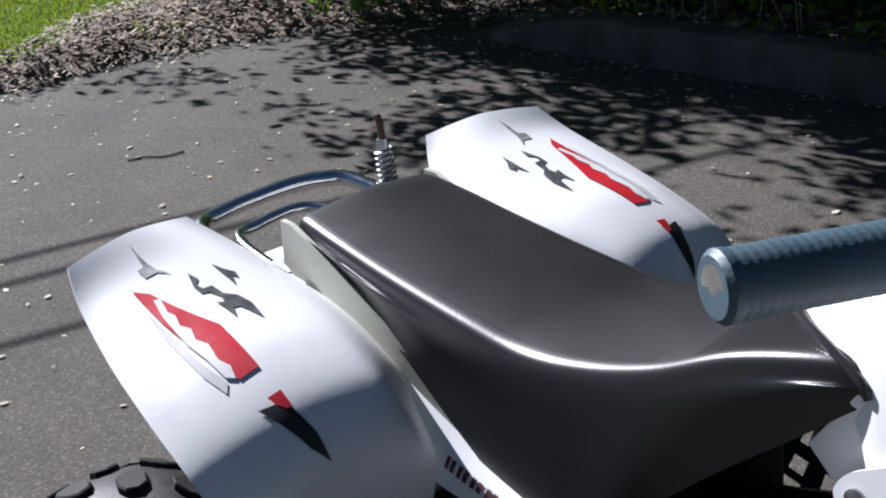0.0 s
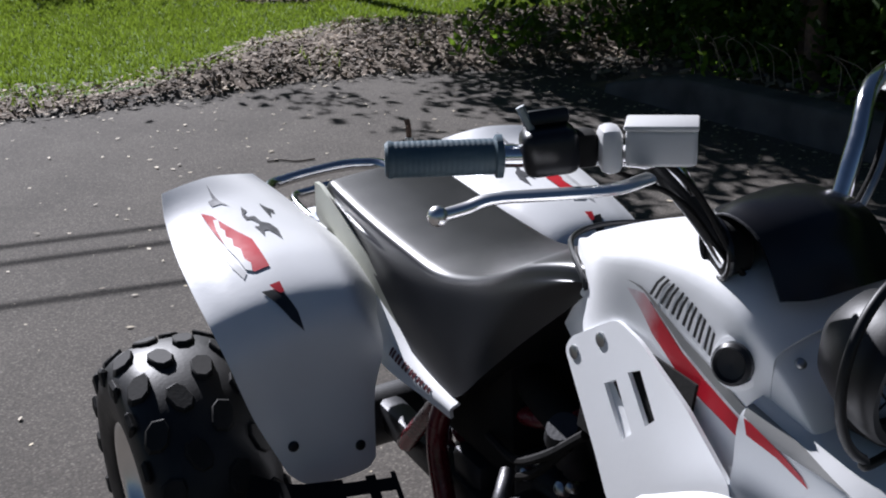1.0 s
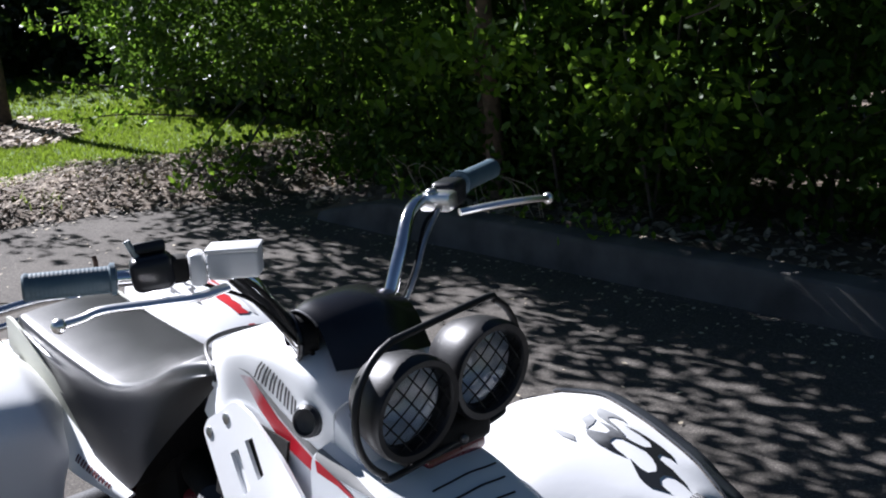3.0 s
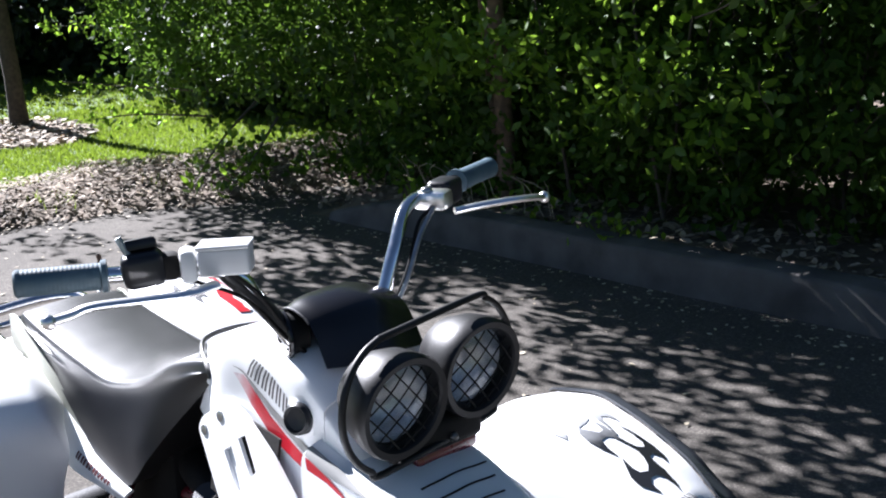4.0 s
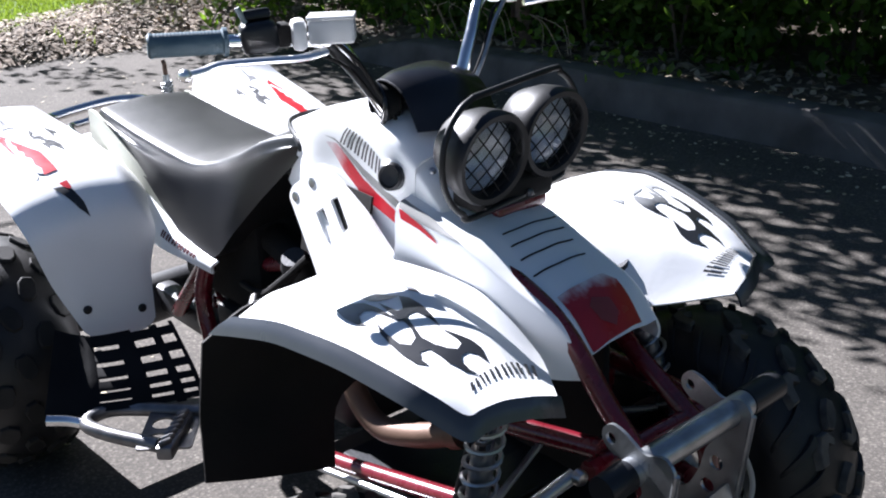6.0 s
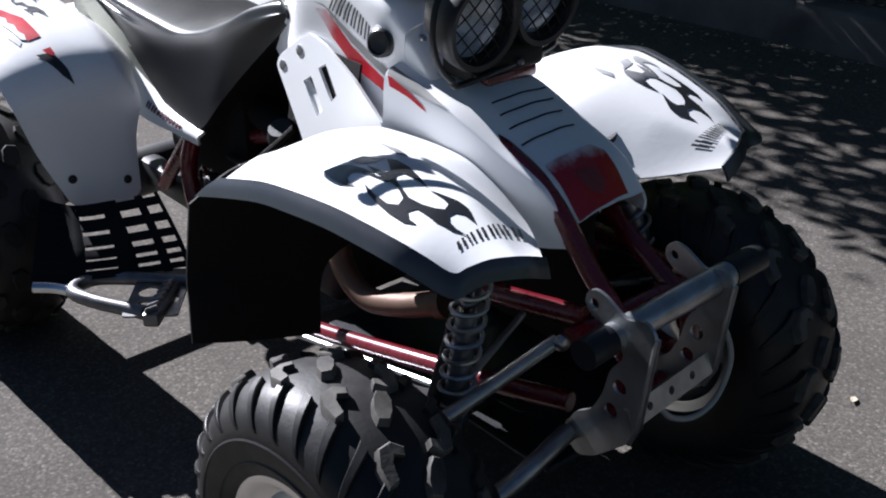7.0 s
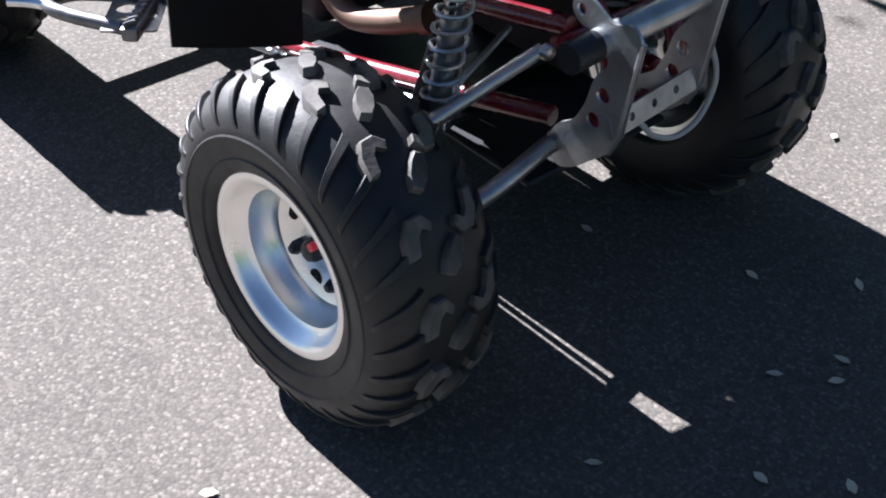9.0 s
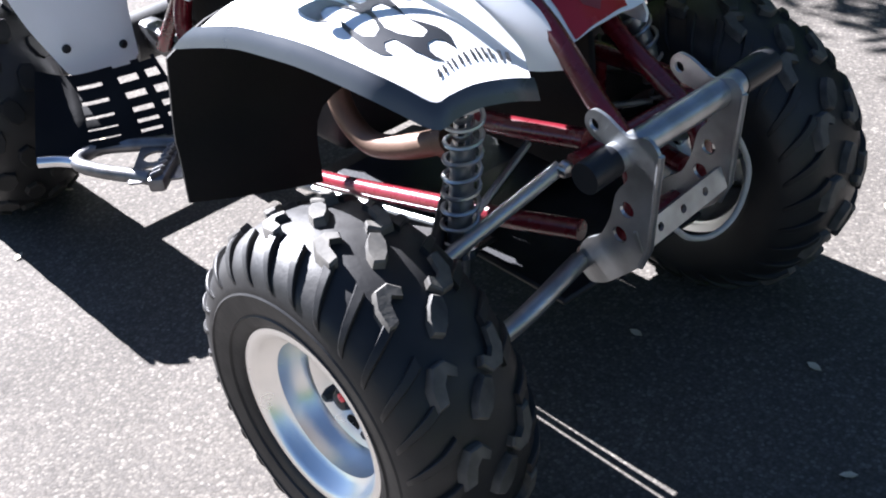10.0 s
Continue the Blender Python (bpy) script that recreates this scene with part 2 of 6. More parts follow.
class Sheet:
    """A smooth surface through a grid of control points; u runs along the rows, v across."""

    def __init__(self, rows, tight=1.0):
        self.c, self.tight = np.array(rows, float), tight

    def at(self, u, v):
        a = [self._line(r, v) for r in self.c]
        return self._line(np.array(a), u)

    def _line(self, p, s):
        k = len(p) - 1
        s = min(max(s, -0.2), 1.2) * k
        j = min(max(int(math.floor(s)), 0), k - 1)
        q0 = p[j - 1] if j > 0 else 2 * p[0] - p[1]
        q3 = p[j + 2] if j + 2 <= k else 2 * p[k] - p[k - 1]
        if self.tight != 1.0:  # flatter runs and crisper bends between the same control points
            q0, q3 = p[j + 1] + (q0 - p[j + 1]) * self.tight, p[j] + (q3 - p[j]) * self.tight
        return cr(q0, p[j], p[j + 1], q3, s - j)

    def normal(self, u, v):
        d = 1e-3
        n = np.cross(self.at(u + d, v) - self.at(u - d, v), self.at(u, v + d) - self.at(u, v - d))
        return n / max(np.linalg.norm(n), 1e-9)

    def mesh(self, nu, nv, thick, side=1.0, bm=None):
        """A panel of that thickness; the given side is the outer one."""
        bm = bm or bmesh.new()
        top, low = [], []
        for i in range(nu + 1):
            a, b = [], []
            for j in range(nv + 1):
                u, v = i / nu, j / nv
                p, n = self.at(u, v), self.normal(u, v) * side
                a.append(bm.verts.new(p))
                b.append(bm.verts.new(p - n * thick))
            top.append(a)
            low.append(b)
        for i in range(nu):
            for j in range(nv):
                bm.faces.new((top[i][j], top[i + 1][j], top[i + 1][j + 1], top[i][j + 1]))
                bm.faces.new((low[i][j], low[i][j + 1], low[i + 1][j + 1], low[i + 1][j]))
        ring = [(i, 0) for i in range(nu)] + [(nu, j) for j in range(nv)] + [(i, nv) for i in range(nu, 0, -1)] + [(0, j) for j in range(nv, 0, -1)]
        for k in range(len(ring)):
            (a, b), (c, d) = ring[k], ring[(k + 1) % len(ring)]
            bm.faces.new((top[a][b], low[a][b], low[c][d], top[c][d]))
        return bm

    def decal(self, poly, side=1.0, lift=0.0012, cell=0.03, bm=None):
        """A thin film cut to poly, a loop of (u, v), laid on the sheet."""
        bm = bm or bmesh.new()
        t = bmesh.new()
        f = t.faces.new([t.verts.new((u, v, 0)) for u, v in poly])
        f.normal_update()
        bmesh.ops.triangulate(t, faces=[f], ngon_method="EAR_CLIP")
        for _ in range(4):
            long = [e for e in t.edges if e.calc_length() > cell]
            if not long:
                break
            bmesh.ops.subdivide_edges(t, edges=long, cuts=1)
            bmesh.ops.triangulate(t, faces=[q for q in t.faces if len(q.verts) > 3])
        m = {}
        for v in t.verts:
            p, n = self.at(v.co.x, v.co.y), self.normal(v.co.x, v.co.y) * side
            m[v] = bm.verts.new(p + n * lift)
        for q in t.faces:
            bm.faces.new([m[v] for v in q.verts])
        t.free()
        return bm


def loft(rings, cap=True, bm=None, closed=True):
    """Skin over rings of equally many points."""
    bm = bm or bmesh.new()
    rs = [[bm.verts.new(tuple(p)) for p in r] for r in rings]
    n = len(rs[0])
    for a, b in zip(rs, rs[1:]):
        for i in range(n if closed else n - 1):
            j = (i + 1) % n
            bm.faces.new((a[i], a[j], b[j], b[i]))
    if cap:
        bm.faces.new(rs[0][::-1])
        bm.faces.new(rs[-1])
    return bm


def tube(pts, r, n=10, steps=0, bm=None, cap=True):
    """A round bar along pts (smoothed if steps is given); r is a radius or one for each end."""
    p = [np.array(q, float) for q in (spline(pts, steps) if steps else pts)]
    bm = bm or bmesh.new()
    rings, side = [], None
    for i, q in enumerate(p):
        d = p[min(i + 1, len(p) - 1)] - p[max(i - 1, 0)]
        d /= np.linalg.norm(d) + 1e-12
        if side is None:
            side = np.cross(d, (0, 0, 1) if abs(d[2]) < 0.9 else (1, 0, 0))
        side = side - d * (side @ d)
        side /= np.linalg.norm(side)
        up = np.cross(side, d)
        rr = r if not isinstance(r, (tuple, list)) else r[0] + (r[1] - r[0]) * i / (len(p) - 1)
        rings.append([q + rr * (math.cos(2 * math.pi * k / n) * side + math.sin(2 * math.pi * k / n) * up) for k in range(n)])
    return loft(rings, cap, bm)


def lathe(profile, n=40, axis="y", bm=None, closed=False):
    """Turn a profile of (radius, along) round the axis through the origin."""
    bm = bm or bmesh.new()
    rings = []
    for k in range(n):
        a = 2 * math.pi * k / n
        c, s = math.cos(a), math.sin(a)
        rings.append([bm.verts.new({"y": (r * c, h, r * s), "x": (h, r * c, r * s), "z": (r * c, r * s, h)}[axis]) for r, h in profile])
    m = len(profile)
    for k in range(n):
        a, b = rings[k], rings[(k + 1) % n]
        for i in range(m if closed else m - 1):
            j = (i + 1) % m
            vs = [a[i], a[j], b[j], b[i]]
            try:
                bm.faces.new(vs)
            except ValueError:
                pass
    return bm


def box(sx, sy, sz, bevel=0.0, seg=2, at=(0, 0, 0), bm=None):
    t = bmesh.new()
    bmesh.ops.create_cube(t, size=1.0)
    bmesh.ops.scale(t, vec=(sx, sy, sz), verts=t.verts)
    if bevel:
        bmesh.ops.bevel(t, geom=t.edges[:], offset=bevel, segments=seg, affect="EDGES", profile=0.5)
    bmesh.ops.translate(t, vec=at, verts=t.verts)
    if bm is None:
        return t
    return merge(bm, t)


def merge(bm, other, m=None):
    """Adds other to bm, moved by m."""
    mp = {}
    for v in other.verts:
        mp[v] = bm.verts.new(m @ v.co if m is not None else v.co)
    for f in other.faces:
        try:
            bm.faces.new([mp[v] for v in f.verts])
        except ValueError:
            pass
    other.free()
    return bm


def turned(bm, m):
    bmesh.ops.transform(bm, matrix=m, verts=bm.verts)
    return bm


def plate(outline, thick, normal_axis="y", holes=(), bm=None):
    """A flat plate from an outline of 2D points (x, z), thick along y, with round holes (x, z, r)."""
    bm = bm or bmesh.new()
    t = bmesh.new()
    loops = [outline] + [[(hx + hr * math.cos(-2 * math.pi * k / 14), hz + hr * math.sin(-2 * math.pi * k / 14)) for k in range(14)] for hx, hz, hr in holes]
    edges = []
    for lp in loops:
        vs = [t.verts.new((x, 0, z)) for x, z in lp]
        edges += [t.edges.new((vs[i], vs[(i + 1) % len(vs)])) for i in range(len(vs))]
    bmesh.ops.triangle_fill(t, use_beauty=True, edges=edges, normal=(0, -1, 0))
    ext = bmesh.ops.extrude_face_region(t, geom=t.faces[:])
    bmesh.ops.translate(t, vec=(0, thick, 0), verts=[g for g in ext["geom"] if isinstance(g, bmesh.types.BMVert)])
    return merge(bm, t)


def mirror_bm(bm):
    bmesh.ops.scale(bm, vec=(1, -1, 1), verts=bm.verts)
    bmesh.ops.reverse_faces(bm, faces=bm.faces)
    return bm


# ---- the ground and the kerb ----
def asphalt_material():
    """Worn asphalt: small stones of uneven grey in a dark binder, with broad pale and dark patches."""
    m = bpy.data.materials.new("asphalt")
    m.use_nodes = True
    nt = m.node_tree
    b, N, L = nt.nodes["Principled BSDF"], nt.nodes.new, nt.links.new
    co = N("ShaderNodeTexCoord")
    vor = N("ShaderNodeTexVoronoi")
    vor.inputs["Scale"].default_value = 170
    L(co.outputs["Object"], vor.inputs["Vector"])
    sep = N("ShaderNodeSeparateColor")
    L(vor.outputs["Color"], sep.inputs[0])
    tone = N("ShaderNodeValToRGB")
    e = tone.color_ramp.elements
    e[0].position, e[0].color = 0.0, (0.093, 0.085, 0.077, 1)
    e[1].position, e[1].color = 1.0, (0.186, 0.171, 0.151, 1)
    for p, c in ((0.45, (0.107, 0.097, 0.086, 1)), (0.78, (0.128, 0.116, 0.102, 1)), (0.93, (0.159, 0.144, 0.126, 1))):
        k = e.new(p)
        k.color = c
    L(sep.outputs[0], tone.inputs[0])
    gap = N("ShaderNodeMapRange")
    gap.inputs[1].default_value, gap.inputs[2].default_value, gap.inputs[3].default_value, gap.inputs[4].default_value = 0.25, 0.75, 1.0, 0.74
    L(vor.outputs["Distance"], gap.inputs[0])
    big = N("ShaderNodeTexNoise")
    big.inputs["Scale"].default_value, big.inputs["Detail"].default_value = 2.2, 8
    L(co.outputs["Object"], big.inputs["Vector"])
    patch = N("ShaderNodeMapRange")
    patch.inputs[1].default_value, patch.inputs[2].default_value, patch.inputs[3].default_value, patch.inputs[4].default_value = 0.3, 0.7, 0.86, 1.12
    L(big.outputs["Fac"], patch.inputs[0])
    mul = N("ShaderNodeMath")
    mul.operation = "MULTIPLY"
    L(gap.outputs[0], mul.inputs[0])
    L(patch.outputs[0], mul.inputs[1])
    hs = N("ShaderNodeHueSaturation")
    L(tone.outputs[0], hs.inputs["Color"])
    L(mul.outputs[0], hs.inputs["Value"])
    L(hs.outputs[0], b.inputs["Base Color"])
    b.inputs["Roughness"].default_value, b.inputs["Specular IOR Level"].default_value = 0.9, 0.15
    fine = N("ShaderNodeTexNoise")
    fine.inputs["Scale"].default_value = 900
    L(co.outputs["Object"], fine.inputs["Vector"])
    add = N("ShaderNodeMath")
    add.operation = "SUBTRACT"
    L(fine.outputs["Fac"], add.inputs[0])
    L(vor.outputs["Distance"], add.inputs[1])
    bp = N("ShaderNodeBump")
    bp.inputs["Strength"].default_value, bp.inputs["Distance"].default_value = 0.36, 0.003
    L(add.outputs[0], bp.inputs["Height"])
    L(bp.outputs[0], b.inputs["Normal"])
    return m


ASPHALT = asphalt_material()
LAWN_SOIL = material("lawn_turf", (0.060, 0.115, 0.012), 0.9, second=(0.085, 0.145, 0.02), scale=3, bump=0.4, bump_scale=60)
SOIL = material("leaf_mould", (0.17, 0.13, 0.095), 0.95, second=(0.06, 0.047, 0.035), scale=14, bump=0.6, bump_scale=50)
CONCRETE = material("weathered_concrete", (0.135, 0.128, 0.122), 0.85, second=(0.045, 0.043, 0.041), scale=6, amount=0.85, bump=0.3, bump_scale=110, contrast=(0.3, 0.7))

CONCRETE_PALE = material("pale_concrete_edging", (0.42, 0.40, 0.37), 0.9, second=(0.3, 0.29, 0.27), scale=5, bump=0.2, bump_scale=60)
ROAD_GREY = material("sunlit_road_asphalt", (0.17, 0.165, 0.16), 0.9, second=(0.12, 0.115, 0.11), scale=2, bump=0.2, bump_scale=80)


def edge_x(y):
    """Where the asphalt ends towards the lawn."""
    return -5.12 + 0.22 * max(0, y - 0.6) + 0.16 * max(0, y - 1.6) + 0.05 * math.sin(y * 3.3) + 0.03 * math.sin(y * 9.1)


def lawn_x(y):
    """Where the leaf litter ends and the grass begins."""
    return -5.36 - 0.50 * max(0, y - 0.6) + 0.85 * max(0, y - 2.2) + 0.10 * math.sin(y * 2.7) + 0.05 * math.sin(y * 7.7)


def kerb_y(x):
    return 2.62 + 0.045 * x


def height(x, y):
    """Level asphalt, a low bank of litter, the lawn, and the soil behind the kerb."""
    z = 0.0
    d = edge_x(y) - x
    if d > 0:
        z = 0.05 * min(1, d / 0.5)
        w = edge_x(y) - lawn_x(y)
        z += (0.07 if y > 0.8 else 0.03) * math.exp(-((d - w * 0.55) / (0.35 * w + 0.1)) ** 2)
        if x < -8:
            z += 0.035 * (-8 - x) if x > -60 else 1.8
    k = y - kerb_y(x) - 0.10
    if k > 0 and x > -3.65:
        z = max(z, 0.12 * min(1, k / 0.1))
    return z


def ground_sheet():
    bm = bmesh.new()
    xs = [-300, -120, -60, -40, -30, -20, -16, -14, -12, -11, -10] + [-9.5 + 0.5 * i for i in range(6)] + [-6.5 + 0.125 * i for i in range(24)] + [-3.5 + 0.25 * i for i in range(28)] + [4, 8, 14, 30, 80, 300]
    ys = [-300, -80, -30, -12, -6, -4] + [-3 + 0.25 * i for i in range(10)] + [-0.5 + 0.125 * i for i in range(44)] + [5.25 + 0.5 * i for i in range(8)] + [12, 20, 40, 100, 300]
    g = [[bm.verts.new((x, y, height(x, y))) for y in ys] for x in xs]
    for i in range(len(xs) - 1):
        for j in range(len(ys) - 1):
            f = bm.faces.new((g[i][j], g[i + 1][j], g[i + 1][j + 1], g[i][j + 1]))
            cx, cy = (xs[i] + xs[i + 1]) / 2, (ys[j] + ys[j + 1]) / 2
            f.material_index = 0
            if cx < edge_x(cy):
                f.material_index = 2 if cx > lawn_x(cy) else 1
            if cy > kerb_y(cx) + 0.08 and cx > -3.85:
                f.material_index = 2
            if ((cx + 8.5) / 0.85) ** 2 + ((cy - 2.5) / 0.55) ** 2 < 1:
                f.material_index = 2
    return bm


ground = thing("ground", ground_sheet(), [ASPHALT, LAWN_SOIL, SOIL], "grey asphalt drive with a leaf-strewn edge and lawn", "ground", kind="structure")

kerb_bm = bmesh.new()
rings = []
for i in range(49):
    x = -3.65 + i * 0.2
    h = 0.158 * min(1.0, 0.25 + (x + 3.65) / 0.7)
    y = kerb_y(x)
    w = 0.010 * math.sin(x * 5.1) + 0.006 * math.sin(x * 17)
    rings.append([(x, y + w * 0.3, -0.05), (x, y + 0.02 + w * 0.4, h - 0.025), (x, y + 0.03, h - 0.006 + w * 0.2), (x, y + 0.045, h + w * 0.3), (x, y + 0.15, h + 0.004), (x, y + 0.16, -0.05)])
loft(rings, True, kerb_bm)
kerb = thing("kerb", kerb_bm, CONCRETE, "low weathered grey concrete kerb beside the drive", "kerb", kind="structure", sharp=50)

# the far bend of a road across the lawn, with a pale edging
def road_bend():
    inner = spline([(-9.6, -0.5), (-10.0, 0.12), (-10.7, 0.52), (-11.7, 0.68), (-13.5, 0.74), (-18.0, 0.78)], 40)
    bm, rows = bmesh.new(), []
    for q in inner:
        off = [np.array(q), np.array(q) - np.array((0.25, 0.10)), np.array((min(q[0], -11.5) - 1.0, min(q[1] - 0.6, -1.0))), np.array((min(q[0], -11.5) - 1.2, -6.0))]
        rows.append([bm.verts.new((x, y, height(x, y) + (0.05 if k < 2 else 0.03))) for k, (x, y) in enumerate(off)])
    for a, b in zip(rows, rows[1:]):
        for k in range(3):
            f = bm.faces.new((a[k], b[k], b[k + 1], a[k + 1]))
            f.material_index = 0 if k == 0 else 1
    return bm


thing("road", road_bend(), [CONCRETE_PALE, ROAD_GREY], "pale grey bend of a road with light edging across the lawn", "road", kind="structure")

# ---- the quad bike: its larger surfaces ----
def rear_fender_sheet():
    inner = [(-1.028, -0.210, 0.684), (-0.965, -0.165, 0.640), (-0.800, -0.115, 0.580), (-0.690, -0.120, 0.548), (-0.610, -0.150, 0.528), (-0.560, -0.165, 0.490), (-0.550, -0.190, 0.420), (-0.530, -0.205, 0.315)]
    m1 = [(-1.012, -0.252, 0.694), (-0.935, -0.225, 0.672), (-0.790, -0.190, 0.640), (-0.690, -0.190, 0.622), (-0.605, -0.200, 0.594), (-0.558, -0.205, 0.548), (-0.548, -0.215, 0.440), (-0.525, -0.225, 0.302)]
    m2 = [(-0.990, -0.302, 0.704), (-0.918, -0.290, 0.679), (-0.790, -0.285, 0.655), (-0.690, -0.285, 0.637), (-0.605, -0.285, 0.604), (-0.558, -0.285, 0.553), (-0.546, -0.280, 0.440), (-0.522, -0.275, 0.300)]
    m3 = [(-0.970, -0.355, 0.704), (-0.906, -0.365, 0.677), (-0.790, -0.375, 0.650), (-0.690, -0.378, 0.627), (-0.605, -0.377, 0.593), (-0.560, -0.368, 0.544), (-0.547, -0.350, 0.440), (-0.525, -0.330, 0.308)]
    outer = [(-0.952, -0.402, 0.700), (-0.893, -0.416, 0.670), (-0.790, -0.428, 0.637), (-0.690, -0.432, 0.606), (-0.610, -0.430, 0.574), (-0.566, -0.420, 0.525), (-0.554, -0.395, 0.430), (-0.535, -0.355, 0.328)]
    return Sheet(list(zip(inner, m1, m2, m3, outer)), 0.85)


def front_fender_sheet():
    return Sheet([
        [(0.15, -0.15, 0.615), (0.19, -0.25, 0.645), (0.215, -0.33, 0.66), (0.24, -0.405, 0.655)],
        [(0.25, -0.135, 0.66), (0.28, -0.24, 0.69), (0.305, -0.32, 0.692), (0.33, -0.395, 0.672)],
        [(0.39, -0.09, 0.635), (0.40, -0.21, 0.682), (0.415, -0.295, 0.685), (0.43, -0.37, 0.662)],
        [(0.51, -0.10, 0.58), (0.51, -0.20, 0.645), (0.515, -0.27, 0.654), (0.525, -0.345, 0.638)],
        [(0.63, -0.20, 0.598), (0.625, -0.245, 0.615), (0.608, -0.28, 0.617), (0.59, -0.322, 0.608)]], 0.7)


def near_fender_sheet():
    """The right front fender, its tip raised toward the camera to fit the view."""
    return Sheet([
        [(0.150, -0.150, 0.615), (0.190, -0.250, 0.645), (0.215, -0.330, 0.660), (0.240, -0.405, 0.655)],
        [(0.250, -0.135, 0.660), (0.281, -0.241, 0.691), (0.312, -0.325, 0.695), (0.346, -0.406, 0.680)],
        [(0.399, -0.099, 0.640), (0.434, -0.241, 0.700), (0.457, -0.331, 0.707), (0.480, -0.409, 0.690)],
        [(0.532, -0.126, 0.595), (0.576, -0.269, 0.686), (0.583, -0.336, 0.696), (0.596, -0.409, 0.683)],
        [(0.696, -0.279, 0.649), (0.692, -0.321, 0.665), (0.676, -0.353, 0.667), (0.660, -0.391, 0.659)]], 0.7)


def cover_ring(x, top, half_top, shoulder, half, low, half_low):
    pts = [(-half_low, low), (-half * 1.06, low + (shoulder - low) * 0.5), (-half, shoulder), (-half * 0.93, shoulder + (top - shoulder) * 0.6), (-half_top, top - 0.004), (-half_top * 0.5, top)]
    pts = pts + [(0, top)] + [(-a, b) for a, b in pts[::-1]]
    return [(x, a, b) for a, b in pts]


COVER_ROWS = [(-0.172, 0.772, 0.026, 0.766, 0.040, 0.735, 0.05), (-0.13, 0.790, 0.045, 0.776, 0.066, 0.735, 0.075), (-0.08, 0.808, 0.06, 0.782, 0.087, 0.72, 0.097), (-0.03, 0.822, 0.075, 0.785, 0.103, 0.64, 0.125), (0.05, 0.842, 0.075, 0.80, 0.103, 0.62, 0.135), (0.13, 0.85, 0.07, 0.80, 0.104, 0.61, 0.142), (0.20, 0.838, 0.065, 0.79, 0.105, 0.60, 0.145), (0.25, 0.80, 0.06, 0.765, 0.10, 0.60, 0.145)]
NOSE_ROWS = [(0.235, 0.745, 0.075, 0.715, 0.106, 0.60, 0.14), (0.30, 0.728, 0.07, 0.70, 0.102, 0.59, 0.132), (0.37, 0.708, 0.065, 0.688, 0.10, 0.575, 0.132), (0.45, 0.672, 0.062, 0.655, 0.097, 0.555, 0.125), (0.53, 0.635, 0.06, 0.62, 0.093, 0.548, 0.108), (0.578, 0.588, 0.058, 0.578, 0.086, 0.552, 0.088)]
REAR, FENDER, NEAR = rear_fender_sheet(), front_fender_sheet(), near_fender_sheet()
COVER = Sheet([cover_ring(*r) for r in COVER_ROWS])
NOSE = Sheet([cover_ring(*r) for r in NOSE_ROWS])

bike = new("quad_bike")
bike.location = (0, 0.03, 0)
tagged(bike, "white sport quad bike with red and black decals parked on asphalt", "quad bike")
FRONT = Matrix.Translation((0.25, -0.03, 0)) @ pose(0, 0, 0, 0, 0, 5) @ Matrix.Translation((-0.25, 0, 0))
OVER = FRONT @ Matrix.Diagonal((1, -1, 1, 1)) @ FRONT.inverted()  # from the right side of the front to its left


def mirrored(sheet, squeeze=1.0):
    c = sheet.c.copy()
    c[:, :, 1] = 0.12 + (-c[:, :, 1] - 0.12) * squeeze
    return Sheet(c, sheet.tight)


def dome(r, h, at, along=(0, -1, 0), n=12):
    """A round bolt head that looks along a direction."""
    bm = lathe([(0.0, -0.002), (r, -0.002), (r, h * 0.4), (r * 0.75, h * 0.85), (r * 0.35, h), (0.0, h)], n, "z")
    bmesh.ops.remove_doubles(bm, verts=bm.verts, dist=1e-6)
    q = Vector(along).to_track_quat("Z", "Y").to_matrix().to_4x4()
    return turned(bm, Matrix.Translation(at) @ q)


def on(sheet, u, v, side, lift=0.0):
    return tuple(sheet.at(u, v) + sheet.normal(u, v) * side * lift), tuple(sheet.normal(u, v) * side)


def bars(corner_a, corner_b, corner_c, corner_d, count, fill=0.22):
    """Plain upright strokes in pairs in a four-sided field of (u, v): a to b along the low edge, d to c along the high one."""
    out = []
    for i in range(2 * count):
        s0 = (i // 2 + 0.06 + (i % 2) * 0.44) / count
        s1 = s0 + fill / count
        mixp = lambda p, q, s: (p[0] + (q[0] - p[0]) * s, p[1] + (q[1] - p[1]) * s)
        out.append([mixp(corner_a, corner_b, s0), mixp(corner_a, corner_b, s1), mixp(corner_d, corner_c, s1), mixp(corner_d, corner_c, s0)])
    return out


# rear fenders with their films and bolts
R_FLAMES = [[(0.192, 0.485), (0.211, 0.471), (0.221, 0.502), (0.232, 0.493), (0.232, 0.456), (0.255, 0.451), (0.268, 0.421), (0.299, 0.411), (0.35, 0.424), (0.312, 0.442), (0.3, 0.449), (0.298, 0.469), (0.326, 0.489), (0.293, 0.493), (0.27, 0.501), (0.275, 0.477), (0.261, 0.467), (0.243, 0.487), (0.241, 0.515), (0.223, 0.518)],
            [(0.19, 0.37), (0.207, 0.358), (0.219, 0.338), (0.232, 0.354), (0.225, 0.364), (0.246, 0.391), (0.227, 0.384), (0.209, 0.379)],
            [(0.042, 0.583), (0.085, 0.586), (0.129, 0.583), (0.156, 0.570), (0.181, 0.539), (0.163, 0.58), (0.165, 0.628), (0.136, 0.635), (0.131, 0.604), (0.097, 0.6)]]
R_RED = [(0.181, 0.702), (0.201, 0.654), (0.263, 0.602), (0.329, 0.555), (0.461, 0.559), (0.466, 0.624), (0.373, 0.657), (0.263, 0.685)]
